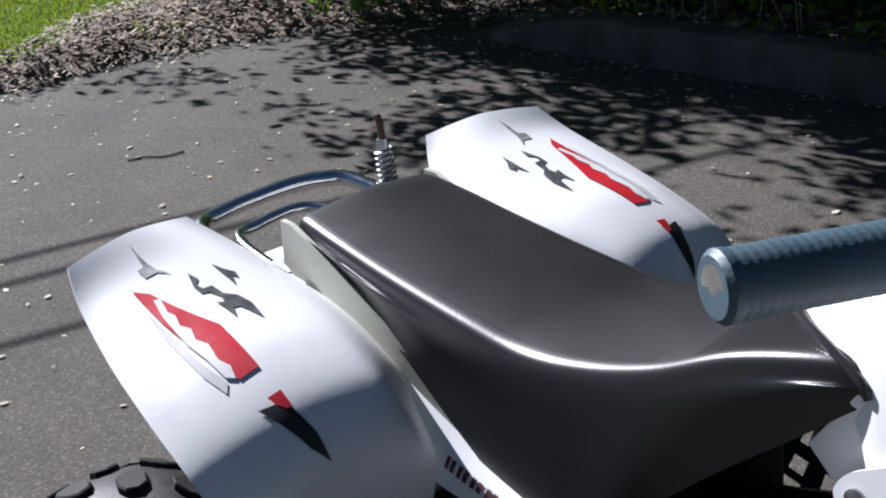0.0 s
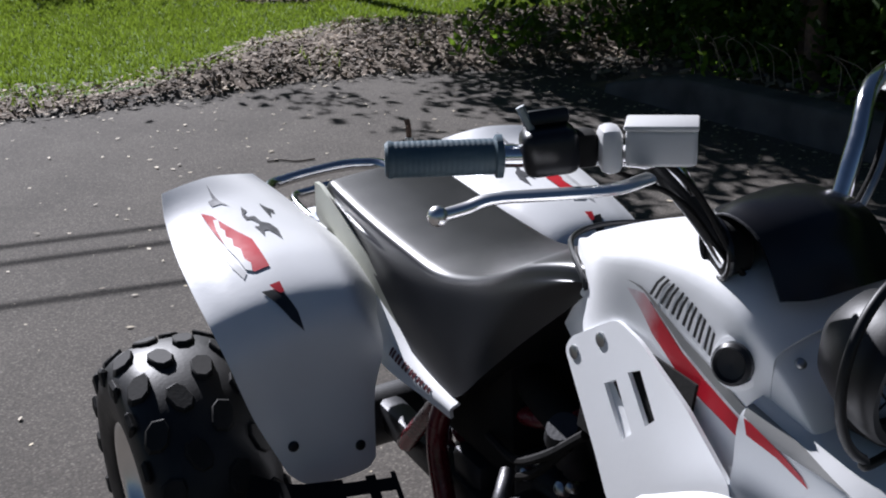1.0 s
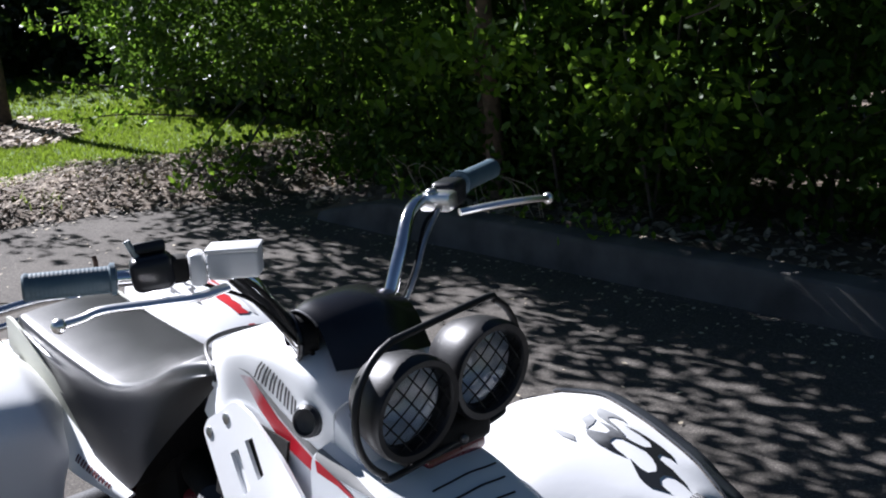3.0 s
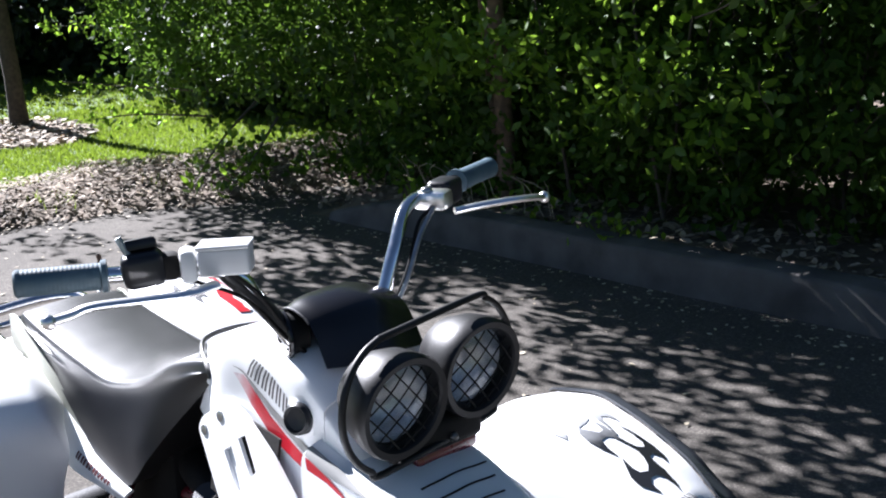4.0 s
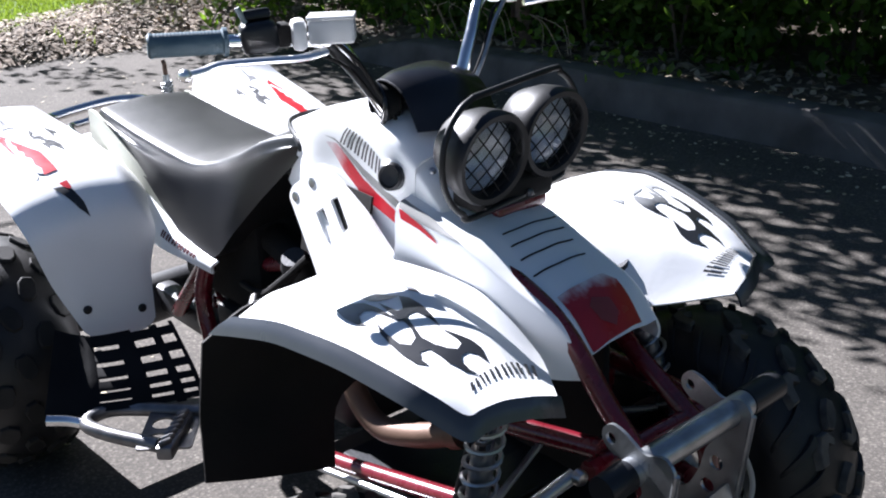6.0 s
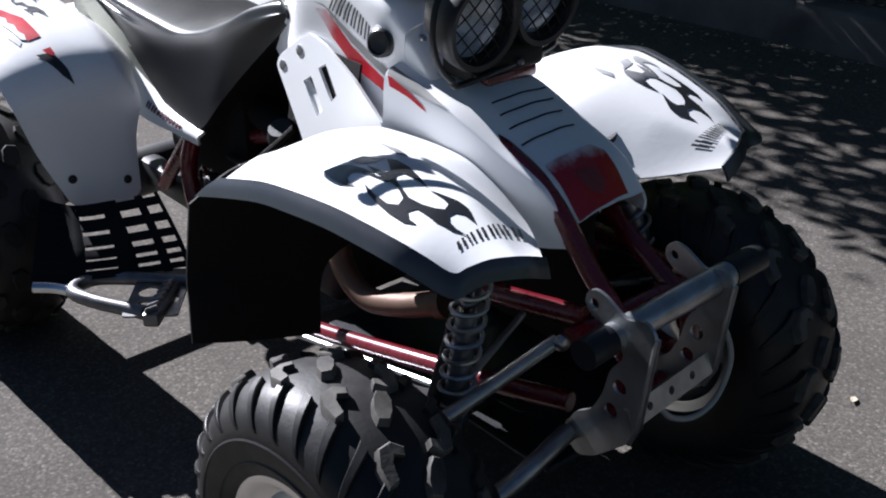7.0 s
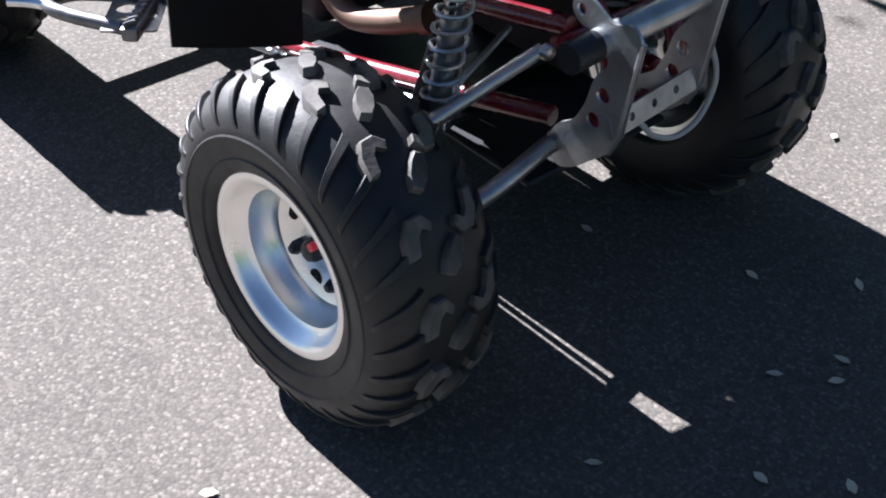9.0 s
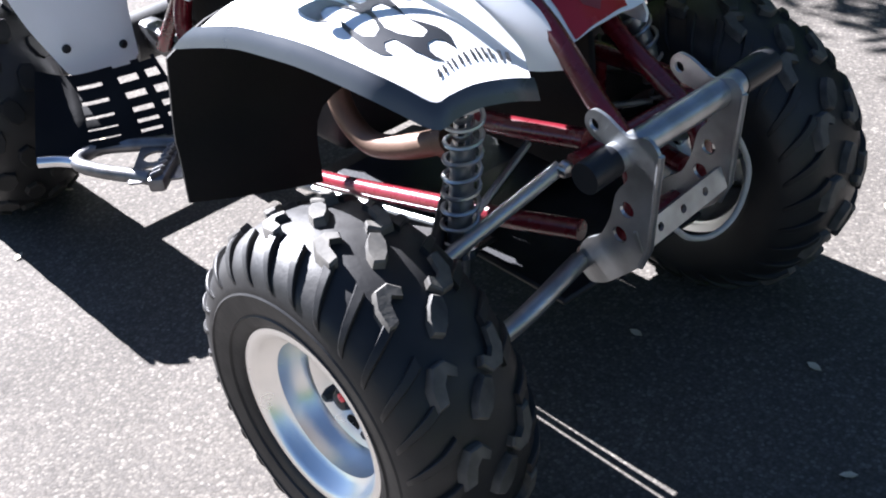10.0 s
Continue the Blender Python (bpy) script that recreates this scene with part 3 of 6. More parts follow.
R_PALE = [(0.217, 0.66), (0.22, 0.637), (0.250, 0.648), (0.264, 0.636), (0.291, 0.646), (0.310, 0.628), (0.339, 0.640), (0.360, 0.622), (0.403, 0.632), (0.430, 0.618), (0.461, 0.629), (0.449, 0.65), (0.389, 0.657), (0.339, 0.67), (0.292, 0.67), (0.257, 0.671)]
R_GREY = [(0.214, 0.707), (0.272, 0.694), (0.394, 0.673), (0.46, 0.653), (0.478, 0.674), (0.423, 0.697), (0.305, 0.711)]
R_WEDGE = [(0.535, 0.638), (0.54, 0.6), (0.565, 0.56), (0.643, 0.537), (0.71, 0.536), (0.664, 0.576), (0.584, 0.611)]
R_WEDGE_RED = [(0.523, 0.599), (0.521, 0.556), (0.56, 0.557), (0.56, 0.575), (0.538, 0.593)]
for side, sh in ((-1, REAR), (1, mirrored(REAR, 0.86))):
    rf = part("rear_fender", sh.mesh(84, 40, 0.004, side), WHITE, bike)
    for k, poly in enumerate(R_FLAMES):
        part("flame_decal", sh.decal(poly, side), FADE_DECAL if k == 2 else WORN_BLACK, rf)
    part("grey_decal", sh.decal(R_GREY, side), PALE_GREY, rf)
    part("red_decal", sh.decal(R_RED, side, 0.0018), RED_DECAL, rf)
    part("pale_decal", sh.decal(R_PALE, side, 0.0024), PALE_DECAL, rf)
    part("wedge_decal", sh.decal(R_WEDGE, side), BLACK_DECAL, rf)
    part("wedge_decal", sh.decal(R_WEDGE_RED, side, 0.0018), RED_DECAL, rf)
    for u, v in ((0.955, 0.30), (0.93, 0.76)):
        p, n = on(sh, u, v, side)
        part("bolt", dome(0.009, 0.005, p, n), BLACK_PLASTIC, rf)
    # the pointed stay that runs forward under the seat
    sg = 1 if side < 0 else -1
    up = [(-0.72, -0.118, 0.560), (-0.62, -0.122, 0.522), (-0.54, -0.124, 0.496), (-0.45, -0.128, 0.478), (-0.362, -0.132, 0.470)]
    lo = [(-0.68, -0.170, 0.50), (-0.60, -0.165, 0.462), (-0.54, -0.160, 0.45), (-0.46, -0.150, 0.445), (-0.372, -0.142, 0.440)]
    stay = Sheet([[(x, sg * y, z) for x, y, z in (a, tuple((np.array(a) + np.array(b)) / 2 + np.array((0, -0.008, 0.004))), b)] for a, b in zip(up, lo)])
    st = part("fender_stay", stay.mesh(20, 6, 0.006, side), WHITE, bike)
    for q in bars((0.42, 0.62), (0.84, 0.62), (0.84, 0.40), (0.42, 0.40), 6, 0.3):
        part("mark", stay.decal(q, side), MAROON_DECAL, st)

# seat with its pale base plates
def seat_ring(x, top, edge, half, low, half_low):
    pts = [(-half_low, low), (-half_low * 0.985, low + (edge - low) * 0.35), (-half * 1.05, low + (edge - low) * 0.72), (-half * 1.0, edge - 0.012), (-half * 0.93, edge + 0.004), (-half * 0.72, edge + (top - edge) * 0.6), (-half * 0.35, top - 0.002)]
    pts = pts + [(0, top)] + [(-a, b) for a, b in pts[::-1]]
    return [(x, a, b) for a, b in pts]


SEAT_ROWS = [(-0.915, 0.668, 0.655, 0.10, 0.64, 0.10), (-0.90, 0.688, 0.674, 0.112, 0.645, 0.114), (-0.82, 0.684, 0.668, 0.118, 0.636, 0.119), (-0.70, 0.672, 0.655, 0.12, 0.588, 0.123), (-0.56, 0.662, 0.645, 0.12, 0.508, 0.129),
             (-0.46, 0.660, 0.642, 0.12, 0.462, 0.132), (-0.37, 0.676, 0.66, 0.119, 0.475, 0.133), (-0.28, 0.708, 0.692, 0.117, 0.55, 0.132), (-0.20, 0.746, 0.731, 0.108, 0.625, 0.118), (-0.12, 0.772, 0.756, 0.100, 0.695, 0.104), (-0.075, 0.776, 0.760, 0.093, 0.735, 0.095), (-0.05, 0.77, 0.755, 0.086, 0.74, 0.088)]
seat_sheet = Sheet([seat_ring(*r) for r in SEAT_ROWS])
bm = loft([[seat_sheet.at(i / 66, j / 48) for j in range(49)] for i in range(67)])
bm.normal_update()
for f in bm.faces:
    c = f.calc_center_median()
    f.material_index = 1 if abs(c.y) < 0.098 and c.x < -0.24 and abs(f.normal.z) > 0.6 and c.z > 0.62 else 0
seat = part("seat", bm, [SEAT, SEAT_TOP], bike, "black vinyl seat with a ribbed top and glossy flanks", sharp=60)
half_edge = [(-0.070, -0.097, 0.745), (-0.080, -0.095, 0.757), (-0.125, -0.079, 0.770), (-0.165, -0.056, 0.773), (-0.185, -0.028, 0.773)]
part("piping", tube(half_edge + [(-0.190, 0, 0.773)] + [(x, -y, z) for x, y, z in half_edge[::-1]], 0.004, 8, 60), SEAT, seat)
for s in (-1, 1):
    bm = plate([(-0.925, 0.676), (-0.90, 0.676), (-0.82, 0.650), (-0.70, 0.600), (-0.56, 0.515), (-0.52, 0.482), (-0.60, 0.49), (-0.72, 0.525), (-0.86, 0.575), (-0.935, 0.61)], 0.008)
    bmesh.ops.translate(bm, vec=(0, -0.124, 0), verts=bm.verts)
    part("seat_base", mirror_bm(bm) if s > 0 else bm, PALE_PLASTIC, seat, "yellowed pale plastic seat base")

# tank cover with stripes and knob
cover = part("tank_cover", COVER.mesh(36, 48, 0.004, 1), WHITE, bike, sharp=50)
T_RED = [(0.524, 0.150), (0.579, 0.149), (0.643, 0.128), (0.702, 0.113), (0.779, 0.104), (0.857, 0.098), (0.979, 0.090), (0.979, 0.074), (0.857, 0.082), (0.779, 0.085), (0.703, 0.090), (0.610, 0.112)]
T_GREY = [(0.521, 0.162), (0.571, 0.157), (0.643, 0.139), (0.714, 0.126), (0.843, 0.114), (0.979, 0.106), (0.979, 0.094), (0.857, 0.102), (0.779, 0.108), (0.702, 0.117), (0.643, 0.131), (0.579, 0.152)]
for flip in (0, 1):
    tv = (lambda p: [(u, 1 - v) for u, v in p]) if flip else (lambda p: p)
    part("stripe_decal", COVER.decal(tv(T_RED), 1), STRIPE_FADE, cover)
    part("stripe_decal", COVER.decal(tv(T_GREY), 1, 0.0016), GREY_DECAL, cover)
    for q in bars((0.593, 0.152), (0.800, 0.126), (0.811, 0.150), (0.632, 0.196), 6):
        part("mark", COVER.decal(tv(q), 1), BLACK_DECAL, cover)
bm = lathe([(0.0, 0.0), (0.021, 0.0), (0.022, 0.02), (0.018, 0.024), (0.015, 0.02), (0.0, 0.018)], 24, "z")
kq = Matrix.Translation((0.205, -0.100, 0.762)) @ Vector((0.35, -0.9, 0.25)).to_track_quat("Z", "Y").to_matrix().to_4x4()
knob = part("choke_knob", turned(bm, kq), BLACK_PLASTIC, bike)
part("collar", turned(lathe([(0.022, 0.0), (0.028, 0.0), (0.028, 0.008), (0.0225, 0.010)], 24, "z"), kq), WHITE, knob)
bm = lathe([(0.0, 0.0), (0.036, 0.0), (0.036, 0.02), (0.03, 0.026), (0.0, 0.026)], 24, "z")
part("filler_cap", turned(bm, Matrix.Translation((0.09, 0.0, 0.845))), BLACK_PLASTIC, bike)

# side panels, each with two slots and two bolts
def rounded(p, r=0.01, n=4):
    out = []
    for i in range(len(p)):
        a, b, c = (np.array(p[i - 1]), np.array(p[i]), np.array(p[(i + 1) % len(p)]))
        d1, d2 = (a - b), (c - b)
        k = min(r, np.linalg.norm(d1) * 0.45, np.linalg.norm(d2) * 0.45)
        q1, q2 = b + d1 / np.linalg.norm(d1) * k, b + d2 / np.linalg.norm(d2) * k
        for t in range(n + 1):
            s = t / n
            out.append(tuple(q1 * (1 - s) ** 2 + 2 * b * s * (1 - s) + q2 * s * s))
    return out


def slot_plate(outline, slots, thick):
    t = bmesh.new()
    edges = []
    for lp in [outline] + slots:
        vs = [t.verts.new((x, 0, z)) for x, z in lp]
        edges += [t.edges.new((vs[i], vs[(i + 1) % len(vs)])) for i in range(len(vs))]
    bmesh.ops.triangle_fill(t, use_beauty=True, edges=edges, normal=(0, -1, 0))
    ext = bmesh.ops.extrude_face_region(t, geom=t.faces[:])
    bmesh.ops.translate(t, vec=(0, thick, 0), verts=[g for g in ext["geom"] if isinstance(g, bmesh.types.BMVert)])
    return t


SLOT_A = [(0.010, 0.662), (0.032, 0.676), (0.080, 0.631), (0.064, 0.616)]
SLOT_B = [(0.051, 0.693), (0.072, 0.705), (0.115, 0.664), (0.101, 0.650)]
LEAN_OUT = Matrix.Translation((0, -0.128, 0.66)) @ pose(0, 0, 0, -12, 0, -4) @ Matrix.Translation((0, 0, -0.66))
for s in (-1, 1):
    bm = turned(slot_plate(rounded([(-0.085, 0.668), (-0.075, 0.688), (0.01, 0.742), (0.06, 0.735), (0.16, 0.70), (0.25, 0.655), (0.265, 0.585), (0.15, 0.548), (0.06, 0.535), (0.02, 0.575)], 0.012), [SLOT_A, SLOT_B], 0.006), LEAN_OUT)
    sp = part("side_panel", mirror_bm(bm) if s > 0 else bm, WHITE, bike, smooth=False)
    for x, z in ((-0.062, 0.672), (-0.012, 0.708)):
        p = LEAN_OUT @ Vector((x, -0.001, z))
        part("bolt", dome(0.009, 0.0025, (p.x, p.y * (1 if s < 0 else -1), p.z), (0, s, 0.1)), BOLT, sp)
    # black plate added for the shaded hollow behind the slots
    bm = turned(box(0.20, 0.004, 0.14, 0, at=(0.06, 0.0095, 0.655)), LEAN_OUT)
    part("slot_shade_plate", mirror_bm(bm) if s > 0 else bm, MATT_BLACK, sp)

for s_ in (-1, 1):
    bm = plate([(-0.122, 0.682), (-0.080, 0.745), (-0.03, 0.73), (0.0, 0.66), (-0.095, 0.655)], 0.005)
    bmesh.ops.translate(bm, vec=(0, -0.096, 0), verts=bm.verts)
    part("inner_panel", mirror_bm(bm) if s_ > 0 else bm, WHITE, bike, smooth=False)

# white shroud that joins the tank cover to the nose under the lamps
SHROUD = Sheet([cover_ring(*r) for r in ((0.238, 0.800, 0.060, 0.765, 0.099, 0.60, 0.143), (0.275, 0.768, 0.060, 0.742, 0.098, 0.60, 0.140), (0.315, 0.722, 0.060, 0.702, 0.096, 0.59, 0.132))])
shroud = part("shroud", SHROUD.mesh(12, 48, 0.004, 1), WHITE, bike, sharp=50)
for u, v in ((0.30, 0.30), (0.30, 0.70), (0.75, 0.10), (0.75, 0.90)):
    p_, n_ = on(SHROUD, u, v, 1)
    part("bolt", dome(0.006, 0.004, p_, n_), BOLT, shroud)

# nose cowl: louvres, red panel, stripes
nose = part("nose_cowl", turned(NOSE.mesh(40, 48, 0.004, 1), FRONT), WHITE, bike, sharp=50)
# flat black strips put the shade of the louvre grooves into colour
for i, u in enumerate((0.44, 0.497, 0.557, 0.630)):
    a, b = 0.41 - 0.02 * i, 0.72 - 0.02 * i
    part("louvre_shade_line", turned(NOSE.decal([(u, a), (u + 0.007, a), (u + 0.007, b), (u, b)], 1, 0.0014), FRONT), MATT_BLACK, nose)
part("red_panel", turned(NOSE.decal([(0.737, 0.346), (0.732, 0.629), (0.771, 0.667), (0.983, 0.639), (0.997, 0.314)], 1), FRONT), RED_FADE, nose)
part("crest_mark", turned(NOSE.decal([(0.80, 0.47), (0.83, 0.55), (0.90, 0.55), (0.95, 0.50), (0.90, 0.44), (0.83, 0.43)], 1, 0.0018), FRONT), material("dull_red_film", (0.22, 0.03, 0.04), 0.5), nose)
N_RED = [(0.016, 0.227), (0.053, 0.229), (0.236, 0.17), (0.266, 0.154), (0.15, 0.172), (0.039, 0.173)]
N_GREY = [(0.002, 0.279), (0.008, 0.298), (0.217, 0.275), (0.39, 0.228), (0.148, 0.202), (0.013, 0.235)]
for flip in (0, 1):
    tv = (lambda p: [(u, 1 - v) for u, v in p]) if flip else (lambda p: p)
    part("stripe_decal", turned(NOSE.decal(tv(N_RED), 1), FRONT), RED_DECAL, nose)
    part("stripe_decal", turned(NOSE.decal(tv(N_GREY), 1, 0.0016), FRONT), GREY_DECAL, nose)

# front fenders with black flares, liners and films
FLAMES = [[(0.382, 0.793), (0.402, 0.725), (0.435, 0.671), (0.481, 0.665), (0.535, 0.676), (0.585, 0.656), (0.576, 0.693), (0.526, 0.702), (0.478, 0.707), (0.453, 0.732), (0.454, 0.779), (0.477, 0.81), (0.509, 0.809), (0.47, 0.831), (0.423, 0.823)],
          [(0.492, 0.502), (0.522, 0.477), (0.571, 0.478), (0.615, 0.503), (0.66, 0.548), (0.618, 0.537), (0.583, 0.546), (0.577, 0.593), (0.59, 0.643), (0.57, 0.667), (0.528, 0.657), (0.463, 0.618), (0.507, 0.617), (0.544, 0.612), (0.55, 0.576), (0.526, 0.539)],
          [(0.57, 0.667), (0.591, 0.634), (0.624, 0.681), (0.653, 0.719), (0.696, 0.713), (0.736, 0.679), (0.764, 0.623), (0.751, 0.565), (0.718, 0.553), (0.666, 0.557), (0.705, 0.522), (0.752, 0.483), (0.801, 0.463), (0.854, 0.497), (0.813, 0.531), (0.795, 0.579), (0.795, 0.644), (0.814, 0.687), (0.848, 0.686), (0.887, 0.636), (0.848, 0.725), (0.787, 0.762), (0.739, 0.761), (0.696, 0.761), (0.682, 0.803), (0.701, 0.836), (0.738, 0.841), (0.699, 0.871), (0.647, 0.866), (0.599, 0.844), (0.56, 0.819), (0.522, 0.768), (0.574, 0.804), (0.623, 0.818), (0.648, 0.794), (0.644, 0.745), (0.618, 0.703), (0.595, 0.68)]]
WORN_FLAMES = [[(0.415, 0.643), (0.428, 0.548), (0.468, 0.528), (0.492, 0.49), (0.474, 0.571), (0.454, 0.62)], [(0.405, 0.368), (0.468, 0.368), (0.525, 0.395), (0.493, 0.422), (0.444, 0.397)]]
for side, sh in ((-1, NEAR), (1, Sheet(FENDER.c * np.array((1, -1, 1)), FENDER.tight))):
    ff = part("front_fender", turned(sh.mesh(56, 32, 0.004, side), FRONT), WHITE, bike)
    for poly in FLAMES:
        part("flame_decal", turned(sh.decal(poly, side), FRONT), FLAME_FADE if side < 0 else FAR_FLAME_FADE, ff)
    for poly in WORN_FLAMES:
        part("flame_decal", turned(sh.decal(poly, side), FRONT), FLAME_FADE if side < 0 else FAR_FLAME_FADE, ff)
    for q in (bars((0.912, 0.80), (0.902, 0.10), (0.852, 0.09), (0.885, 0.77), 6) if side < 0 else bars((0.935, 0.72), (0.93, 0.20), (0.885, 0.20), (0.90, 0.69), 6)):
        part("mark", turned(sh.decal(q, side), FRONT), BLACK_DECAL, ff)
    sg = 1 if side < 0 else -1
    # flare: a black strip that hangs from the outer and the front edge
    edge = [tuple(sh.at(u, 1.0)) for u in np.linspace(0, 1, 9)] + [tuple(sh.at(1.0, v)) for v in np.linspace(0.86, 0.0, 5)]
    rows = []
    for k, p in enumerate(edge):
        p = np.array(p)
        if k <= 7:
            o = np.array((0.0, -0.014 * sg, -0.020)) if side < 0 else np.array((0.0, 0.030, -0.008))
        elif k == 8:
            o = np.array((0.010, -0.010 * sg, -0.022)) if side < 0 else np.array((0.018, 0.026, -0.014))
        else:
            o = np.array((0.010, -0.003 * sg, -0.020))
        if k < 2:
            o = o + np.array((-0.045 + 0.02 * k, 0.0, -0.012 + 0.006 * k))
        rows.append([p + np.array((0, 0, 0.003)), p + o * 0.55 + np.array((0, 0, 0.004)), p + o])
    flare = Sheet(rows)
    fl = part("flare", turned(flare.mesh(48, 8, 0.004, -side), FRONT), FLARE_BLACK, ff, "black plastic fender flare")
    for u in (0.10, 0.24, 0.38, 0.50, 0.63, 0.76, 0.95):
        p, n = on(flare, u, 0.42, -side)
        part("rivet", turned(dome(0.006, 0.004, p, n), FRONT), BOLT, fl)
    # liners reach inward, and lower on the left, to block sunlight below
    yi, low = (-0.245, 0.350) if side < 0 else (-0.12, 0.22)
    liner = Sheet([[(x, y * sg, z) for x, y, z in row] for row in (
        [(0.225, -0.12, 0.62), (0.222, -0.25, 0.65), (0.21, -0.36, 0.655), (0.20, -0.437, 0.62)],
        [(0.225, -0.12, 0.50), (0.222, -0.25, 0.52), (0.21, -0.37, 0.53), (0.20, -0.455, 0.52)],
        [(0.227, yi + 0.01, 0.46), (0.225, -0.31, 0.47), (0.215, -0.39, 0.475), (0.205, -0.46, 0.48)],
        [(0.228, yi - 0.01, low), (0.226, -0.32, low + 0.02), (0.22, -0.40, low + 0.045), (0.212, -0.468, low + 0.068)])])
    part("fender_liner", turned(liner.mesh(14, 14, 0.004, 1), FRONT), MATT_BLACK, ff, "dusty black plastic wheel-arch liner")

# headlamps in one black guard
for y, x, z in ((-0.078, 0.395, 0.825), (0.066, 0.372, 0.828)):
    m = Matrix.Translation((x, y, z)) @ pose(0, 0, 0, 0, 8, 3)
    lamp = part("headlamp", turned(lathe([(0.001, -0.088), (0.022, -0.084), (0.048, -0.064), (0.063, -0.034), (0.068, -0.010), (0.069, 0.006), (0.066, 0.013), (0.058, 0.012), (0.053, 0.004), (0.052, -0.012)], 44, "x"), m), LAMP_BLACK, bike, "black round headlamp with a wire mesh guard")
    part("reflector", turned(lathe([(0.055, -0.008), (0.045, -0.03), (0.028, -0.045), (0.013, -0.05), (0.012, -0.03), (0.001, -0.028)], 36, "x"), m), LENS_BACK, lamp)
    lens = part("lens", turned(lathe([(0.056, -0.006), (0.05, -0.001), (0.03, 0.005), (0.001, 0.007), (0.001, 0.005), (0.03, 0.003), (0.05, -0.003), (0.056, -0.008)], 36, "x"), m), GLASS, lamp)
    lens.visible_shadow = False
    for k in range(-2, 3):
        for ang in (40, -50):
            d = k * 0.020
            half = math.sqrt(max(0.0, 0.054 ** 2 - d * d))
            c, s = math.cos(radians(ang)), math.sin(radians(ang))
            a, b = (d * -s + half * c, d * c + half * s), (d * -s - half * c, d * c - half * s)
            mid = ((a[0] + b[0]) / 2, (a[1] + b[1]) / 2)
            part("guard_wire", turned(tube([(0.008, *a), (0.012, *mid), (0.008, *b)], 0.0011, 6, 8), m), MATT_BLACK, lamp)
guard = [(-0.078 + 0.085 * math.cos(a), 0.825 + 0.088 * math.sin(a)) for a in np.linspace(radians(100), radians(255), 10)] + [(0.066 + 0.085 * math.cos(a), 0.83 + 0.088 * math.sin(a)) for a in np.linspace(radians(-75), radians(80), 10)]
bm = bmesh.new()
loop = [(0.380 - 0.16 * (y + 0.078), y, z) for y, z in guard]
tube(loop + [loop[0]], 0.0048, 10, 120, bm)
bracket = part("lamp_guard", bm, LAMP_BLACK, bike)
part("lamp_mount", turned(box(0.07, 0.15, 0.045, 0.012, 3, (0.335, 0.0, 0.752)), pose(0, 0, 0)), MATT_BLACK, bike)
part("lamp_crossbar", turned(box(0.03, 0.11, 0.020, 0.006, 2, (0.338, 0.0, 0.716)), pose(0, 0, 0, 0, 0, 4)), RED_PAINT, bike)
part("mount_bolt", dome(0.006, 0.004, (0.372, 0.02, 0.745), (1, 0, 0.3)), SHADED_STEEL, bike)

# instrument cover between the bars
INSTR = [[(0.125, -0.078, 0.822), (0.115, -0.078, 0.868), (0.145, -0.076, 0.897), (0.195, -0.074, 0.884), (0.23, -0.074, 0.83)],
         [(0.125, -0.04, 0.822), (0.108, -0.04, 0.882), (0.145, -0.04, 0.908), (0.205, -0.04, 0.892), (0.245, -0.04, 0.83)],
         [(0.125, 0.03, 0.822), (0.108, 0.03, 0.884), (0.145, 0.03, 0.91), (0.205, 0.03, 0.892), (0.245, 0.03, 0.83)],
         [(0.125, 0.09, 0.822), (0.115, 0.09, 0.862), (0.145, 0.092, 0.886), (0.195, 0.09, 0.87), (0.23, 0.09, 0.82)]]
dash_sheet = Sheet(INSTR)
dash = part("instrument_cover", dash_sheet.mesh(18, 26, 0.004, -1), GLOSS_BLACK, bike, "glossy black plastic instrument cover")
part("cover_rim", tube([tuple(dash_sheet.at(0, v)) for v in np.linspace(0.1, 0.75, 14)], 0.0020, 8), DARK_METAL, dash)
hood = [(0.146 + 0.034 * math.cos(a), -0.084 - 0.010 * math.cos(a), 0.862 + 0.030 * math.sin(a)) for a in np.linspace(0, 2 * math.pi, 29)]
part("hood_rim", tube(hood, 0.0042, 8), GLOSS_BLACK, dash)
# solid black plug stands in for the hood's shaded hollow
bm = bmesh.new()
loft([[(x, y + d, z) for x, y, z in hood[:-1]] for d in (0.0, 0.03)], True, bm)
part("hood_shade_plug", bm, MATT_BLACK, dash)
part("steering_stem", tube([(0.10, 0.0, 0.60), (0.155, 0.0, 0.86)], 0.022, 14), MATT_BLACK, bike)

# handlebar
GR_A, GR_B = np.array((0.036, -0.397, 0.986)), np.array((0.080, -0.292, 0.9815))
GL_A, GL_B = np.array((-0.040, 0.466, 0.984)), np.array((0.022, 0.335, 0.987))
bar = part("handlebar", tube([tuple(GR_A), tuple(GR_B), (0.138, -0.160, 0.968), (0.149, -0.112, 0.908), (0.158, -0.058, 0.825), (0.155, 0.0, 0.815), (0.148, 0.06, 0.83), (0.125, 0.125, 0.93), (0.085, 0.19, 0.985), tuple(GL_B), tuple(GL_A)], 0.011, 14, 110), CHROME, bike, "chrome handlebar with blue-grey rubber grips")


part("bar_sleeve", tube([(0.138, -0.158, 0.966), (0.149, -0.112, 0.908), (0.158, -0.058, 0.825)], 0.0125, 14, 24), BLACK_PLASTIC, bar)


